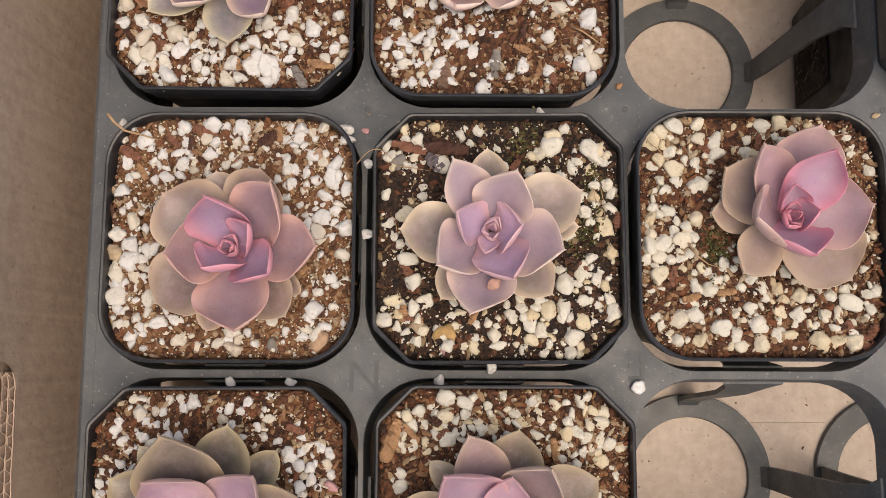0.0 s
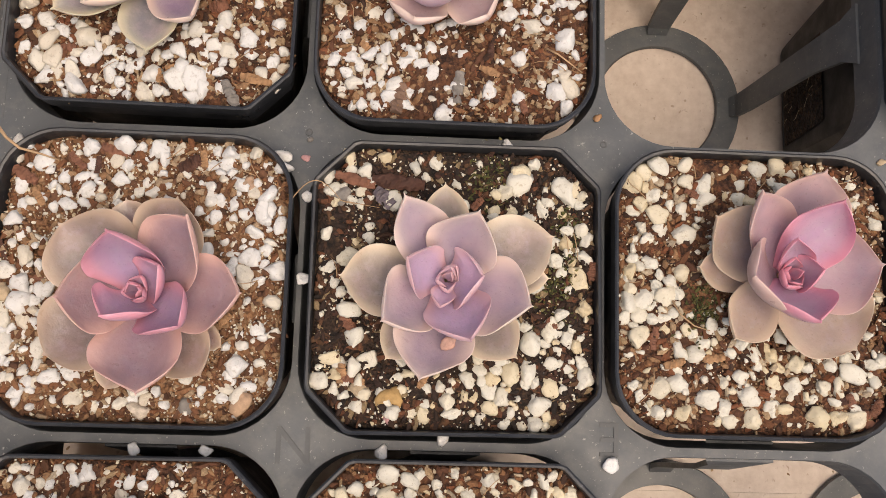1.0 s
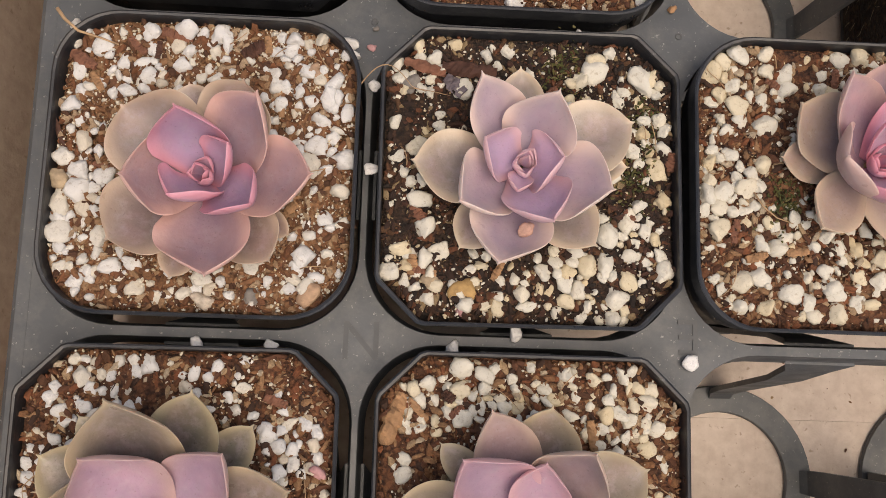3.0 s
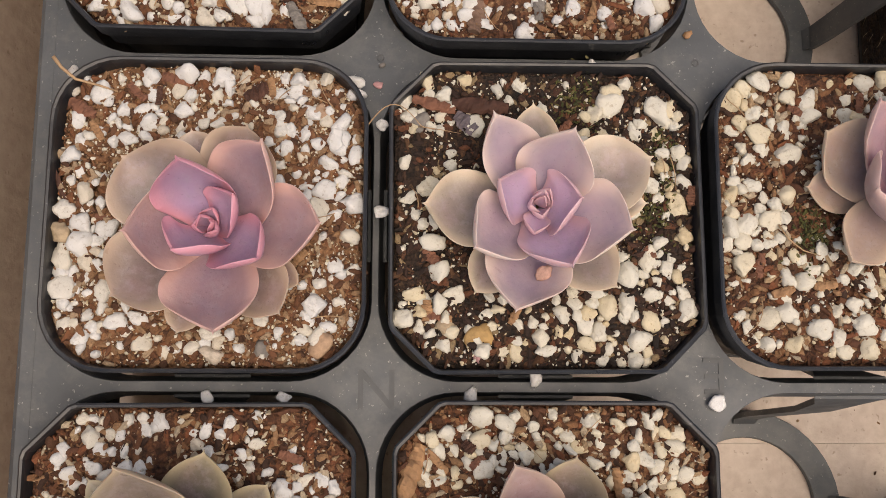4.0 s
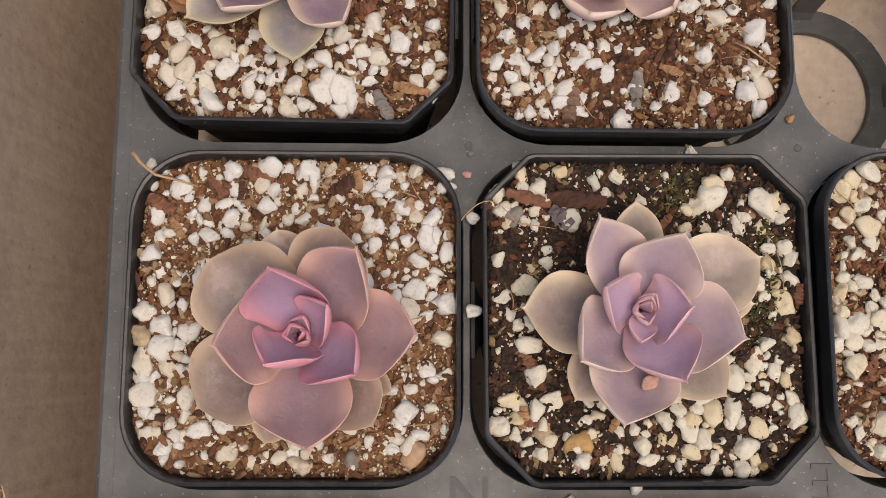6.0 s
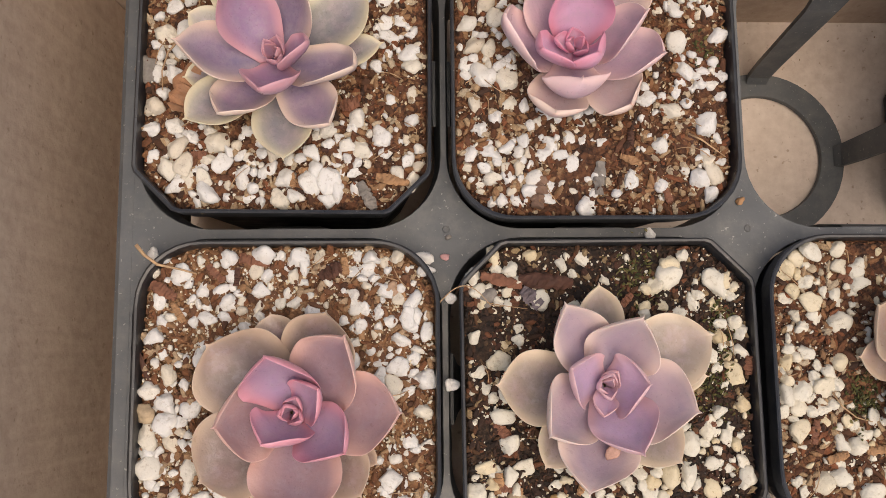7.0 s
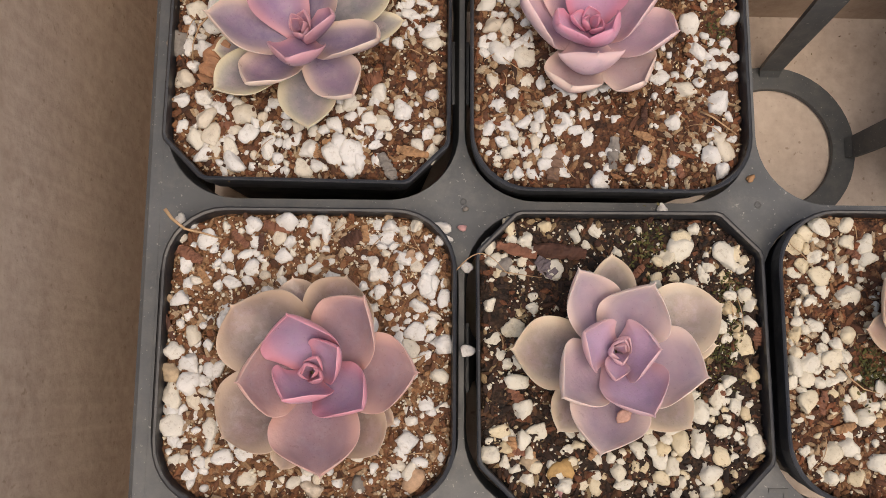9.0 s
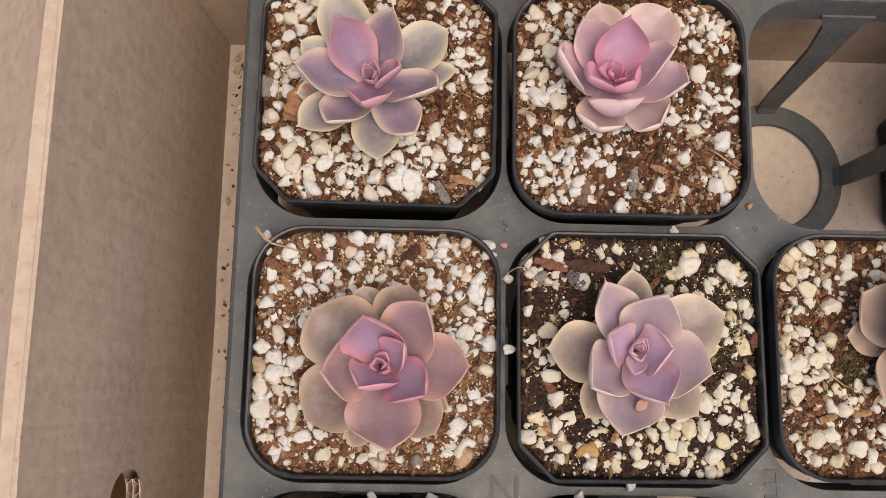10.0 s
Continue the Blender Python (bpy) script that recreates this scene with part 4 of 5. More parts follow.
def leaf_mesh(reach, width, tip, whorl, point, rnd, skew_tip=0.0, curl=0.0, lean=0.0):
    """One thick, cupped, pointed leaf along +x, in metres; uv: distance from the margin in cm, place along the leaf."""
    base_z, thick = WHORLS[whorl]
    reach, width, tip, base_z, thick = (v / 1000 for v in (reach, width, tip, base_z, thick))
    start = Vector((0.0006, 0, base_z - 0.001))
    end = Vector((reach * (1 - 0.45 * curl), 0, tip + 0.002 * curl))
    bend = {"h": 0.30, "i": 0.24, "j": 0.20, "m": 0.16, "n": 0.16, "o": 0.30, "l": 0.45}[whorl]
    ctrl = Vector((reach * ((0.72 if whorl in "hij" else 0.68) + 0.62 * curl), 0, base_z + (tip - base_z) * bend))
    n, m = 26, 16
    dent = rnd.uniform(0, 50)
    cup = {"h": 0.60, "i": 0.52, "j": 0.50, "m": 0.45, "n": 0.38, "o": 0.30, "l": 0.15}[whorl]
    twist = rnd.uniform(-0.16, 0.16)
    skew = rnd.uniform(-0.08, 0.08)
    top, low, uv_t, uv_l = [], [], [], []
    for i in range(n + 1):
        s = 1 - (1 - i / n) ** 1.5
        p = start * (1 - s) ** 2 + ctrl * (2 * s * (1 - s)) + end * s ** 2
        d = ((ctrl - start) * (1 - s) + (end - ctrl) * s).normalized()
        side = Vector((0, 1, 0))
        up = d.cross(side).normalized()
        e = s / 0.955
        if e < 0.58:
            f = 0.42 + 0.58 * math.sin(math.pi / 2 * e / 0.58)
        else:
            u = min(1.0, (e - 0.58) / 0.42)
            f = (1 - u ** (2.25 - 0.65 * point)) ** (0.56 + 0.32 * point)
        f = max(f, 0.13 * (1 - s) / 0.10 if s > 0.90 else 0.0)
        half = max(width / 2 * f, 0.00012)
        wave = 0.05 * math.sin(s * 9 + twist * 30)
        for k in range(m + 1):
            c = math.sin(math.pi / 2 * (-1 + 2 * k / m))
            roll = twist * s + radians(lean) * min(1.0, 1.6 * s)
            lift = cup * half * abs(c) ** 2.0 * min(1.0, s * 2.2) + wave * half * c * 0.5 - 0.06 * half * (1 - abs(c)) * s
            y = half * c * (1 - 0.10 * cup * abs(c)) + skew * width * math.sin(math.pi * s) * 0.5 + skew_tip / 1000 * s ** 2.2
            lift += 0.00022 * noise.noise(Vector((s * reach * 190, y * 190, dent)))
            if s > 0.72:
                lift += 0.14 * half * abs(c) * (s - 0.72) / 0.28
            body = thick * (0.55 + 0.45 * math.sin(math.pi * min(1, 0.25 + 0.75 * s))) * math.sqrt(max(0.0, 1 - c * c)) + 0.00022
            if s > 0.85:
                body *= 1 - 0.5 * (s - 0.85) / 0.15
            q = p + side * (y * math.cos(roll)) + up * (lift + y * math.sin(roll))
            top.append(q + up * (0.22 * body))
            low.append(q - up * (0.78 * body))
            dist = min(1.0, (1 - abs(c)) * half * 100 * min(2.5, 0.016 / width))
            uv_t.append((dist, s))
            uv_l.append((dist, s))
    verts, uvs = top + low, uv_t + uv_l
    w = m + 1
    o = len(top)
    faces = []
    for i in range(n):
        for k in range(m):
            a, b = i * w + k, (i + 1) * w + k
            faces.append((a, b, b + 1, a + 1))
            faces.append((o + a, o + a + 1, o + b + 1, o + b))
        for k, flip in ((0, False), (m, True)):
            a, b = i * w + k, (i + 1) * w + k
            q = (a, o + a, o + b, b)
            faces.append(q[::-1] if flip else q)
    for i, flip in ((0, True), (n, False)):
        for k in range(m):
            a = i * w + k
            q = (a, a + 1, o + a + 1, o + a)
            faces.append(q if flip else q[::-1])
    me = bpy.data.meshes.new("leaf")
    me.from_pydata([tuple(v) for v in verts], [], faces)
    bm = bmesh.new()
    bm.from_mesh(me)
    bmesh.ops.recalc_face_normals(bm, faces=bm.faces)
    bm.to_mesh(me)
    bm.free()
    layer = me.uv_layers.new(name="leaf")
    for lo in me.loops:
        layer.data[lo.index].uv = uvs[lo.vertex_index]
    me.polygons.foreach_set("use_smooth", [True] * len(me.polygons))
    return me


def build_rosette(data, mats, words, seed, point):
    x, y, leaves = data
    rnd = random.Random(seed)
    ros = tagged(empty("succulent", x, y, SOIL - 0.001), words, "succulent", "succulents in the pots")
    bm = bmesh.new()
    bmesh.ops.create_cone(bm, cap_ends=True, segments=14, radius1=0.0042, radius2=0.0014, depth=0.008, matrix=Matrix.Translation((0, 0, 0.0022)))
    part("stem", bm, STEM_MAT, ros, "short greenish stem", True)
    heart = [(rnd.uniform(0, 60) + 137 * k, 1.6 + 0.7 * k, 3.0 + 0.7 * k, 13.2 - 0.2 * k, "h") for k in range(4)]
    for az, reach, width, tip, whorl, *shape in leaves + heart:
        me = leaf_mesh(max(reach, 1.6), width * (1.12 if whorl in "ij" else 1.05), tip, whorl, point, rnd, *shape)
        me.materials.append(mats[0] if whorl in "hij" else mats[1] if whorl in "mn" else mats[2])
        leaf = new("leaf", me)
        leaf.parent = ros
        leaf.matrix_basis = pose(0, 0, 0.001, 0, 0, az)
        tagged(leaf, "pink-edged inner leaf" if whorl in "hij" else "mauve leaf with a pale margin" if whorl in "mn" else "greyish outer leaf with a cream margin")
    return ros


def palette(key, inner, mid, outer):
    """Three leaf materials from face, base and margin colours."""
    return [leaf_material("leaf_" + key + "_" + w, *c) for w, c in (("inner", inner), ("mid", mid), ("outer", outer))]


PAL_MAUVE = palette("mauve", ((0.365, 0.250, 0.350), (0.386, 0.286, 0.482), (0.620, 0.280, 0.345)), ((0.319, 0.211, 0.225), (0.319, 0.218, 0.303), (0.640, 0.405, 0.360)), ((0.198, 0.145, 0.134), (0.212, 0.148, 0.158), (0.500, 0.380, 0.290)))
PAL_LILAC = palette("lilac", ((0.517, 0.363, 0.495), (0.440, 0.336, 0.550), (0.620, 0.400, 0.430)), ((0.409, 0.307, 0.353), (0.379, 0.297, 0.425), (0.720, 0.570, 0.510)), ((0.197, 0.166, 0.151), (0.207, 0.176, 0.197), (0.600, 0.490, 0.370)))
PAL_PINK = palette("pink", ((0.410, 0.290, 0.370), (0.454, 0.281, 0.474), (0.650, 0.270, 0.350)), ((0.424, 0.288, 0.318), (0.392, 0.276, 0.371), (0.614, 0.428, 0.391)), ((0.371, 0.278, 0.228), (0.339, 0.254, 0.254), (0.561, 0.436, 0.329)))
PAL_ROSE = palette("rose", ((0.585, 0.346, 0.479), (0.479, 0.322, 0.515), (0.640, 0.270, 0.370)), ((0.522, 0.352, 0.425), (0.446, 0.312, 0.443), (0.689, 0.489, 0.487)), ((0.420, 0.295, 0.300), (0.380, 0.270, 0.310), (0.600, 0.460, 0.400)))
PAL_DUSK = palette("dusk", ((0.354, 0.197, 0.301), (0.248, 0.176, 0.333), (0.551, 0.296, 0.342)), ((0.248, 0.170, 0.258), (0.191, 0.161, 0.274), (0.689, 0.543, 0.462)), ((0.167, 0.170, 0.202), (0.158, 0.161, 0.204), (0.582, 0.522, 0.372)))
PAL_OLIVE = palette("olive", ((0.400, 0.255, 0.325), (0.320, 0.220, 0.330), (0.457, 0.309, 0.296)), ((0.165, 0.138, 0.120), (0.175, 0.138, 0.145), (0.454, 0.361, 0.252)), ((0.120, 0.110, 0.092), (0.120, 0.106, 0.098), (0.403, 0.336, 0.218)))
build_rosette(ROSETTE_A, PAL_MAUVE, "mauve rosette succulent with rounded leaves in a pot", 1, 0.0)
build_rosette(ROSETTE_B, PAL_LILAC, "lilac rosette succulent with pointed leaves in dark soil", 2, 0.50)
build_rosette(ROSETTE_C, PAL_PINK, "pink rosette succulent tilted in its pot", 3, 0.2)
build_rosette(ROSETTE_D, PAL_DUSK, "purple-grey rosette succulent with pointed leaves in a pot", 4, 0.40)
build_rosette(ROSETTE_E, PAL_ROSE, "pink cupped rosette succulent in a pot", 5, 0.1)
build_rosette(ROSETTE_G, PAL_OLIVE, "large olive and mauve rosette succulent in a pot", 6, 0.3)
PAL_BLUSH = palette("blush", ((0.420, 0.275, 0.345), (0.360, 0.255, 0.370), (0.560, 0.340, 0.370)), ((0.300, 0.215, 0.225), (0.280, 0.210, 0.260), (0.500, 0.380, 0.320)), ((0.165, 0.142, 0.120), (0.165, 0.138, 0.130), (0.430, 0.350, 0.240)))
build_rosette(ROSETTE_H, PAL_BLUSH, "grey-pink rosette succulent with upright leaves in a pot", 7, 0.3)


# ---- single bits: bark, stones, stray perlite, straws ----
def chip(name, x, y, z, length, width, turn, mat, words, category, tilt=6.0):
    """A split, rough piece of bark."""
    bm = bmesh.new()
    rnd = random.Random(int(x * 1e5) + int(y * 1e5) * 7)
    n = 14
    rings = []
    for i in range(n + 1):
        s = i / n
        w = width / 2 * (0.55 + 0.45 * math.sin(math.pi * (0.12 + 0.76 * s))) * rnd.uniform(0.72, 1.12)
        h = width * 0.26 * rnd.uniform(0.6, 1.35)
        cx = (s - 0.5) * length
        rings.append([bm.verts.new((cx + rnd.uniform(-0.05, 0.05) * width, yy * w, zz * h)) for yy, zz in ((-1, 0.1), (-0.6, rnd.uniform(0.4, 1.1)), (0.1, rnd.uniform(0.7, 1.3)), (0.7, rnd.uniform(0.4, 1.0)), (1, 0.1), (0.5, -0.8), (-0.5, -0.8))])
    for a, b in zip(rings, rings[1:]):
        for k in range(7):
            bm.faces.new([a[k], a[(k + 1) % 7], b[(k + 1) % 7], b[k]])
    bm.faces.new(rings[0][::-1])
    bm.faces.new(rings[-1])
    ob = part(name, bm, mat)
    ob.matrix_world = pose(x, y, z, rnd.uniform(-8, 8), rnd.uniform(-tilt, tilt), turn)
    return tagged(ob, words, category)


def stone(name, x, y, z, size, mat, words, category, seed=3, stretch=1.2, turn=20):
    v, f = PEBBLES[seed % len(PEBBLES)]
    ob = obj(name, v * [size * stretch, size, size], f.tolist(), mat, None, "", True)
    ob.matrix_world = pose(x, y, z, 0, 0, turn)
    return tagged(ob, words, category)


# damp pot
chip("bark_chip", 0.0248, -0.0133, 0.0839, 0.0135, 0.0040, -5, BARK_DARK, "long dark brown bark chip on damp soil", "bark chip")
chip("bark_chip", 0.0137, -0.0130, 0.0838, 0.0105, 0.0030, -14, BARK_RED, "reddish bark splinter on damp soil", "bark chip")
chip("bark_chip", 0.0212, -0.0172, 0.0833, 0.0062, 0.0040, -42, simple("violet_grey_flake", (0.16, 0.13, 0.14), 0.8, 300), "flat violet-grey dead leaf flake", "dead leaf")
stone("stone", 0.0247, -0.0676, 0.0825, 0.0030, simple("ochre_stone", (0.40, 0.25, 0.10), 0.85, 300), "ochre brown pumice stone in the pot", "stone", 5, 1.25, 40)
stone("stone", 0.0169, -0.0659, 0.0825, 0.0024, STONE_TAN, "tan pumice stone in the pot", "stone", 7, 1.2, -20)
stone("stone", 0.0100, -0.0172, 0.0825, 0.0026, STONE_GREY, "greenish grey stone in the pot", "stone", 9, 1.1, 60)
for px, py, ps, k in ((0.0562, -0.0092, 0.0024, 2), (0.0556, -0.0125, 0.0019, 5), (0.0539, -0.0197, 0.0016, 3), (0.0499, -0.0201, 0.0016, 4), (0.0700, -0.0130, 0.0022, 8), (0.0500, -0.0158, 0.0015, 6)):
    stone("pumice_stone", px, py, 0.0832, ps, WHITES["cream"][0], "large cream pumice stone on damp soil", "stone", k, 1.15, 50 * k)
stone("petal_flake", 0.0243, -0.0727, 0.0832, 0.0013, PINK_FLAKE, "small pink dried leaf flake", "dead leaf", 4, 1.4, 60)
stone("dried_bud", 0.0380, -0.0545, 0.0925, 0.0019, simple("dried_bud", (0.50, 0.30, 0.24), 0.85, 500), "dried flower stub on a leaf", "dried bud", 10, 1.1, 30)
chip("bark_chip", 0.0752, -0.0345, 0.0836, 0.0048, 0.0030, 84, BARK_RED, "rust brown bark chip beside the pot rim", "bark chip")
# dry pot
stone("stone", -0.0727, -0.0444, 0.0825, 0.0030, STONE_TAN, "round tan stone in dry soil", "stone", 1, 1.05, 10)
stone("stone", -0.0137, -0.0155, 0.0822, 0.0029, simple("brown_pumice", (0.36, 0.24, 0.16), 0.9, 420), "brown pumice stone in dry soil", "stone", 3, 1.2, 15)
stone("stone", -0.0114, -0.0701, 0.0822, 0.0028, simple("sand_stone", (0.46, 0.30, 0.19), 0.9, 420), "sandy stone in dry soil", "stone", 6, 1.3, 40)
stone("stone", -0.0257, -0.0713, 0.0822, 0.0027, STONE_GREY, "dark grey stone in dry soil", "stone", 12, 1.1, 80)
stone("pumice_stone", -0.0365, -0.0725, 0.0824, 0.0027, simple("speckled_pumice", (0.55, 0.47, 0.38), 0.9, 700), "speckled grey pumice stone in dry soil", "stone", 13, 1.3, 5)
chip("bark_chip", -0.0212, -0.0225, 0.0832, 0.0095, 0.0019, 96, BARK_TAN, "upright tan bark sliver", "bark chip")
chip("bark_chip", -0.0105, -0.0170, 0.0830, 0.0075, 0.0018, 108, BARK_TAN, "thin tan bark sliver", "bark chip")
chip("bark_chip", -0.0470, -0.0075, 0.0830, 0.0075, 0.0038, -8, BARK_RED, "broad brown bark chip on dry soil", "bark chip")
chip("bark_chip", -0.0285, -0.0105, 0.0830, 0.0060, 0.0042, 30, BARK_DARK, "dark bark chip on dry soil", "bark chip")
chip("bark_chip", -0.0735, -0.0330, 0.0830, 0.0090, 0.0016, 112, BARK_DARK, "thin dark sliver at the pot wall", "bark chip")
chip("bark_chip", -0.0690, -0.0150, 0.0832, 0.0070, 0.0030, -30, BARK_RED, "brown bark chip at the pot corner", "bark chip")
tube("straw", [(-0.0746, -0.0042, 0.0882), (-0.0728, -0.0066, 0.0876), (-0.0700, -0.0088, 0.0860), (-0.0650, -0.0098, 0.0846), (-0.0610, -0.0109, 0.0836)], 0.00050, STRAW)
tagged(bpy.data.objects["straw"], "dry tan straw poking over the pot corner", "straw")
arc = [(-0.0026 + 0.0167 * s, -0.0195 + 0.0048 * math.sin(math.pi * min(1, s * 1.25)) , 0.0845 + 0.0045 * math.sin(math.pi * s)) for s in [i / 14 for i in range(15)]]
tagged(tube("root_fibre", arc, 0.00018, STRAW), "fine curved root hair between two pots", "root fibre")
# moss and algae on the soil
MOSS = crumb_material("moss_crumbs", [(0.050, 0.055, 0.012), (0.085, 0.085, 0.020), (0.120, 0.100, 0.030), (0.040, 0.045, 0.012), (0.150, 0.130, 0.050)])
rnd = random.Random(77)
for px, py, spread, count in ((0.0655, -0.0375, 0.0060, 240), (0.0690, -0.0240, 0.0040, 90), (0.0480, -0.0130, 0.0060, 130), (0.1040, -0.0430, 0.0048, 220), (0.0680, 0.0470, 0.0040, 60)):
    items = []
    for _ in range(count):
        x, y, size = rnd.gauss(0, spread * 0.55), rnd.gauss(0, spread * 0.8), rnd.uniform(0.00018, 0.00050)
        items.append((x, y, rnd.uniform(0.0, 0.0010), size, rnd.uniform(1.0, 2.2), rnd.uniform(0, 6.3), rnd.randrange(len(CRUMBS))))
    ob = scatter_mesh("moss", CRUMBS, items, MOSS, False)
    ob.location = (px, py, SOIL + 0.0003)
    tagged(ob, "olive green moss specks on the potting soil", "moss", kind="stuff")
# other pots
chip("dead_leaf", -0.0640, 0.0360, 0.0855, 0.0130, 0.0075, 70, simple("dry_leaf", (0.34, 0.17, 0.09), 0.7, 240), "dry orange-brown leaf under the purple rosette", "dead leaf", 10)
tagged(tube("root_fibre", [(-0.0655, 0.0480, 0.0875), (-0.0685, 0.0440, 0.0880), (-0.0702, 0.0395, 0.0868), (-0.0706, 0.0352, 0.0842)], 0.00032, STRAW), "curved dry brown stalk beside the rosette", "stalk")
chip("bark_chip", 0.0092, -0.0985, 0.0834, 0.0125, 0.0046, 70, BARK_TAN, "large splintered tan bark chip", "bark chip", 14)
chip("bark_chip", 0.0148, -0.0962, 0.0834, 0.0068, 0.0020, -48, BARK_TAN, "narrow tan bark splinter", "bark chip")
chip("bark_chip", 0.0560, -0.1015, 0.0834, 0.0080, 0.0026, 100, BARK_TAN, "pale tan bark splinter on soil", "bark chip")
stone("petal_flake", -0.0078, -0.1110, 0.0834, 0.0016, PINK_FLAKE, "shrivelled pink leaf on the soil", "dead leaf", 11, 1.7, -20)
chip("bark_chip", -0.0239, 0.0322, 0.0832, 0.0048, 0.0042, 20, BARK_RED, "rounded red-brown bark chip", "bark chip")
chip("bark_chip", -0.0131, 0.0126, 0.0832, 0.0085, 0.0028, -14, BARK_TAN, "tan bark chip near the pot corner", "bark chip")
chip("bark_chip", -0.0195, 0.0085, 0.0832, 0.0080, 0.0032, -62, STONE_GREY, "grey bark chip near the pot wall", "bark chip")
chip("bark_chip", -0.0330, 0.0150, 0.0832, 0.0070, 0.0026, 4, BARK_TAN, "orange tan bark chip on soil", "bark chip")
stone("stone", -0.0745, 0.0420, 0.0825, 0.0034, STONE_GREY, "dark grey stone at the pot wall", "stone", 2, 1.2, 70)
chip("bark_chip", 0.0240, 0.0095, 0.0830, 0.0082, 0.0046, 80, simple("brown_grey_bark", (0.19, 0.115, 0.08), 0.9, 300), "weathered grey-brown bark chip", "bark chip")
chip("bark_chip", 0.0395, 0.0130, 0.0830, 0.0085, 0.0034, 86, STONE_GREY, "grey bark chip in the reddish soil", "bark chip")
tagged(tube("root_fibre", [(0.0626, 0.0245, 0.0838), (0.0655, 0.0228, 0.0846), (0.0685, 0.0208, 0.0842), (0.0722, 0.0184, 0.0836)], 0.00032, STRAW), "thin dry root on the soil", "root fibre")
tagged(tube("root_fibre", [(0.0957, -0.0413, 0.0838), (0.0975, -0.0448, 0.0846), (0.1010, -0.0476, 0.0846), (0.1056, -0.0488, 0.0838)], 0.00028, STRAW), "thin dry root on the soil", "root fibre")
for k, (dx, dy) in enumerate(((0.0, 0.0), (0.0035, 0.002), (-0.003, 0.003), (0.002, -0.0025), (0.0045, -0.0015))):
    chip("bark_chip", 0.1450 + dx, -0.0690 + dy, 0.0832, 0.0048, 0.0026, 50 * k + 15, BARK_RED, "crumbly reddish bark chip in the pot corner", "bark chip", 18)
# dry roots lying on the soil of each pot
rnd = random.Random(21)
for key, (px, py, shape, turn, kind, white, even, crumbs, blobs) in POTS.items():
    for _ in range(7 if kind != "wet" else 4):
        a = rnd.uniform(0, 6.28)
        r = rnd.uniform(0.022, 0.031)
        sx, sy = max(-0.030, min(0.030, r * 1.25 * math.cos(a))), max(-0.030, min(0.030, r * 1.25 * math.sin(a)))
        d, bend, ln = rnd.uniform(0, 6.28), rnd.uniform(-1.2, 1.2), rnd.uniform(0.004, 0.011)
        pts = []
        for i in range(7):
            pts.append((px + max(-0.033, min(0.033, sx)), py + max(-0.033, min(0.033, sy)), SOIL + 0.0013 + 0.0014 * math.sin(math.pi * i / 6)))
            sx, sy, d = sx + ln / 6 * math.cos(d), sy + ln / 6 * math.sin(d), d + bend / 6
        tagged(tube("root_fibre", pts, 0.00016, STRAW), "fine dry root on the soil", "root fibre", "root fibres")
    for _ in range(9):
        x, y = rnd.uniform(-0.031, 0.031), rnd.uniform(-0.031, 0.031)
        if inside(x, y, shape, 0.033):
            chip("bark_chip", px + x, py + y, SOIL + 0.0009, rnd.uniform(0.003, 0.006), rnd.uniform(0.0016, 0.0028), rnd.uniform(0, 180), rnd.choice((BARK_RED, BARK_TAN, BARK_DARK, BARK_RED)), "small bark chip on the soil", "bark chip")
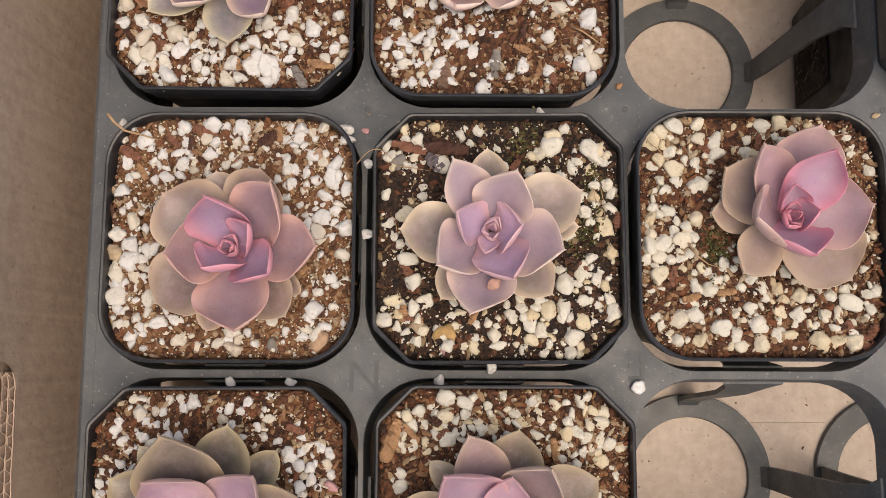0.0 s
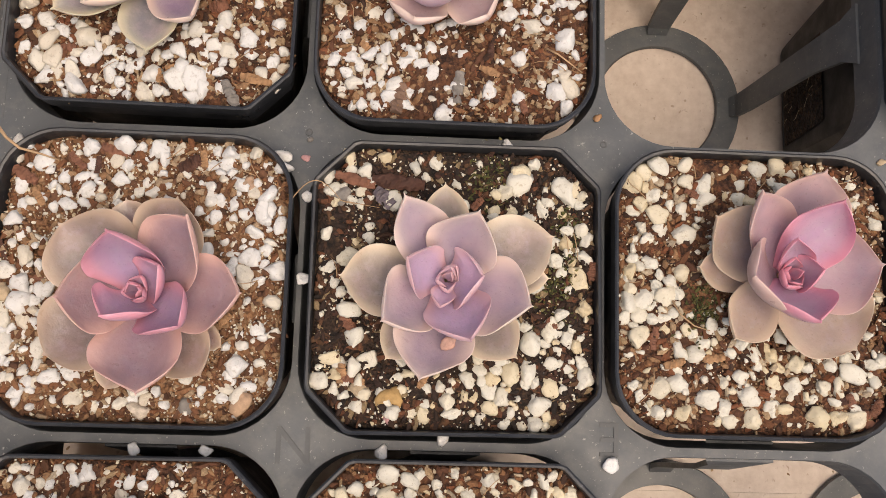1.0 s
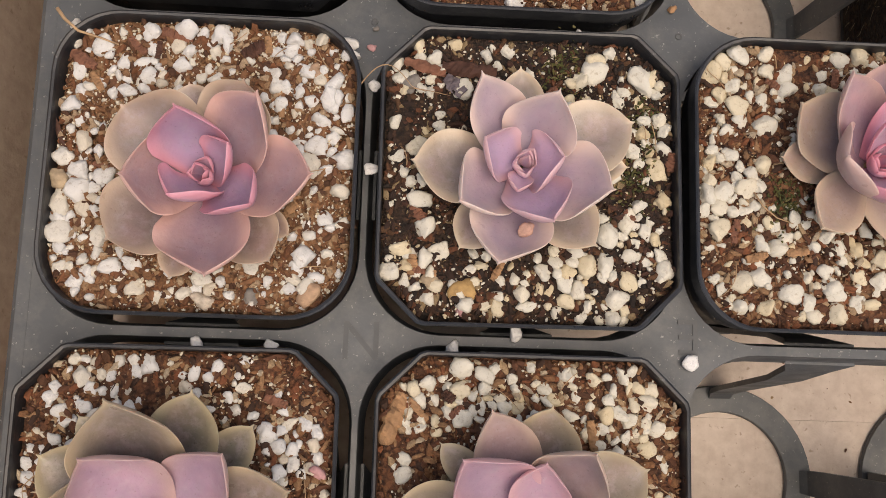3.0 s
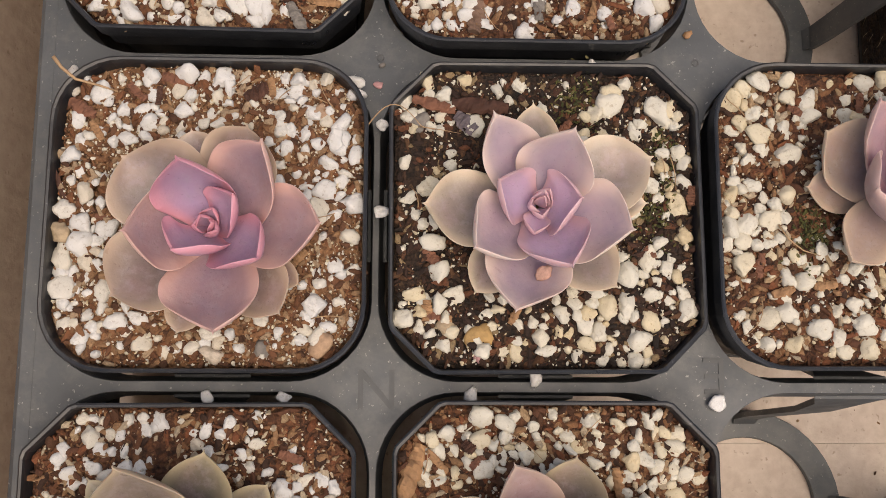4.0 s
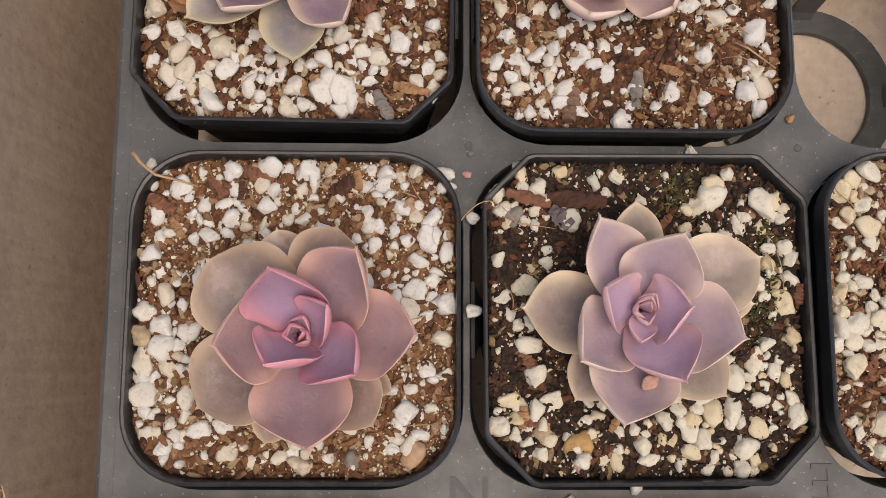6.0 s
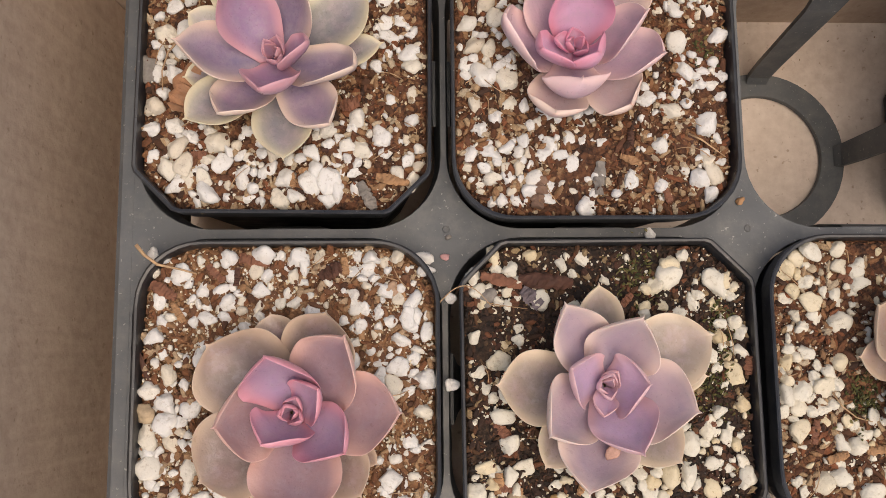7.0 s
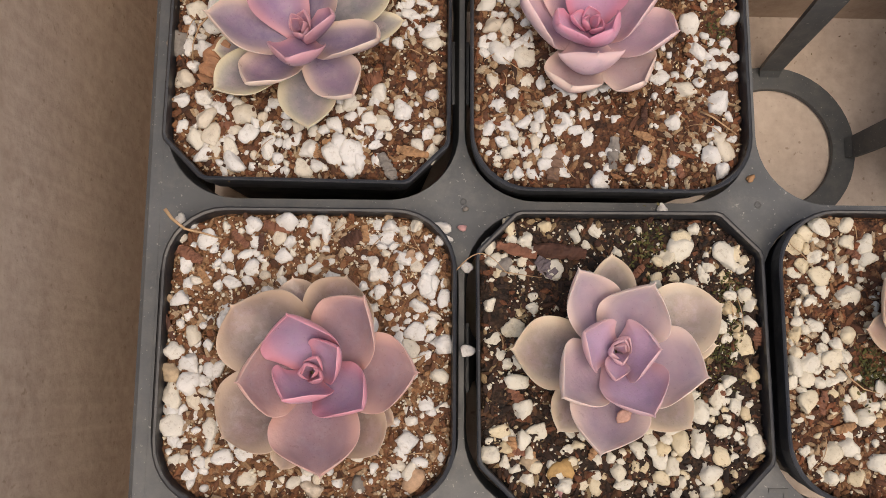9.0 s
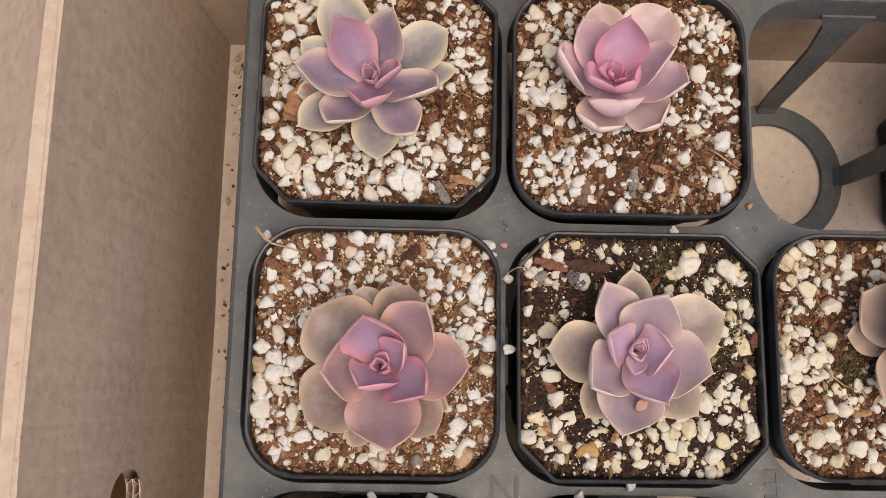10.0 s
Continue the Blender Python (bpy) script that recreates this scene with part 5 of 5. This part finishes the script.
# stray granules on the tray
for k, (px, py, pz, ps) in enumerate(((0.0815, -0.0832, TOP + 0.0013, 0.0019), (0.0380, -0.0775, TOP + 0.0010, 0.0018), (0.0014, -0.0172, TOP + 0.0026, 0.0013), (0.0012, -0.0388, TOP + 0.0034, 0.0017), (-0.0385, -0.0826, TOP + 0.0008, 0.0016), (-0.0208, -0.0822, TOP + 0.0008, 0.0016), (0.0227, -0.0815, TOP + 0.0009, 0.0017), (0.0534, -0.0006, TOP + 0.0007, 0.0014))):
    stone("perlite_granule", px, py, pz, ps, STRAY, "stray white perlite granule on the tray", "perlite", k + 2, 1.2, 70 * k)
stone("petal_flake", 0.0003, -0.0062, TOP + 0.0005, 0.0009, PINK_FLAKE, "tiny pink flake on the tray", "dead leaf", 5, 1.5, 10)
stone("petal_flake", 0.0012, -0.0012, TOP + 0.0004, 0.0007, STONE_GREY, "tiny grey flake on the tray", "grit", 6, 1.3, 10)
stone("bark_crumb", 0.0776, 0.0082, TOP + 0.0006, 0.0010, BARK_TAN, "small tan bark crumb on the tray", "bark chip", 8, 1.4, 30)
stone("bark_crumb", 0.1560, -0.0010, TOP + 0.0005, 0.0009, STONE_TAN, "small tan grit crumb on the tray", "grit", 9, 1.4, 30)
# spilled crumbs and perlite on the carton's floor
items = []
for _ in range(150):
    x, y = rnd.uniform(WALL_X0 + 0.002, -0.084), rnd.uniform(-0.09, WALL_Y1 - 0.003)
    s = rnd.uniform(0.00035, 0.0009)
    items.append((x, y, FLOOR + s * 0.5, s, rnd.uniform(1, 1.8), rnd.uniform(0, 6.3), rnd.randrange(len(CRUMBS))))
for _ in range(70):
    x, y = rnd.uniform(0.085, 0.23), rnd.uniform(-0.16, WALL_Y1 - 0.003)
    s = rnd.uniform(0.00022, 0.0006)
    items.append((x, y, FLOOR + s * 0.5, s, rnd.uniform(1, 1.8), rnd.uniform(0, 6.3), rnd.randrange(len(CRUMBS))))
tagged(scatter_mesh("spilled_soil", CRUMBS, items, SOIL_KINDS["mid"][1], False), "dark soil crumbs spilled on the carton floor", "soil crumbs", kind="stuff")
items = []
for _ in range(34):
    y = rnd.choice((rnd.uniform(0.055, 0.088), rnd.uniform(-0.05, 0.088)))
    s = rnd.uniform(0.0006, 0.0016)
    items.append((rnd.uniform(WALL_X0 + 0.003, -0.086), y, FLOOR + s * 0.6, s, rnd.uniform(1, 1.4), rnd.uniform(0, 6.3), rnd.randrange(len(PEBBLES))))
tagged(scatter_mesh("spilled_perlite", PEBBLES, items, WHITES["cream"][0], True), "perlite grains spilled on the carton floor", "perlite", kind="stuff")
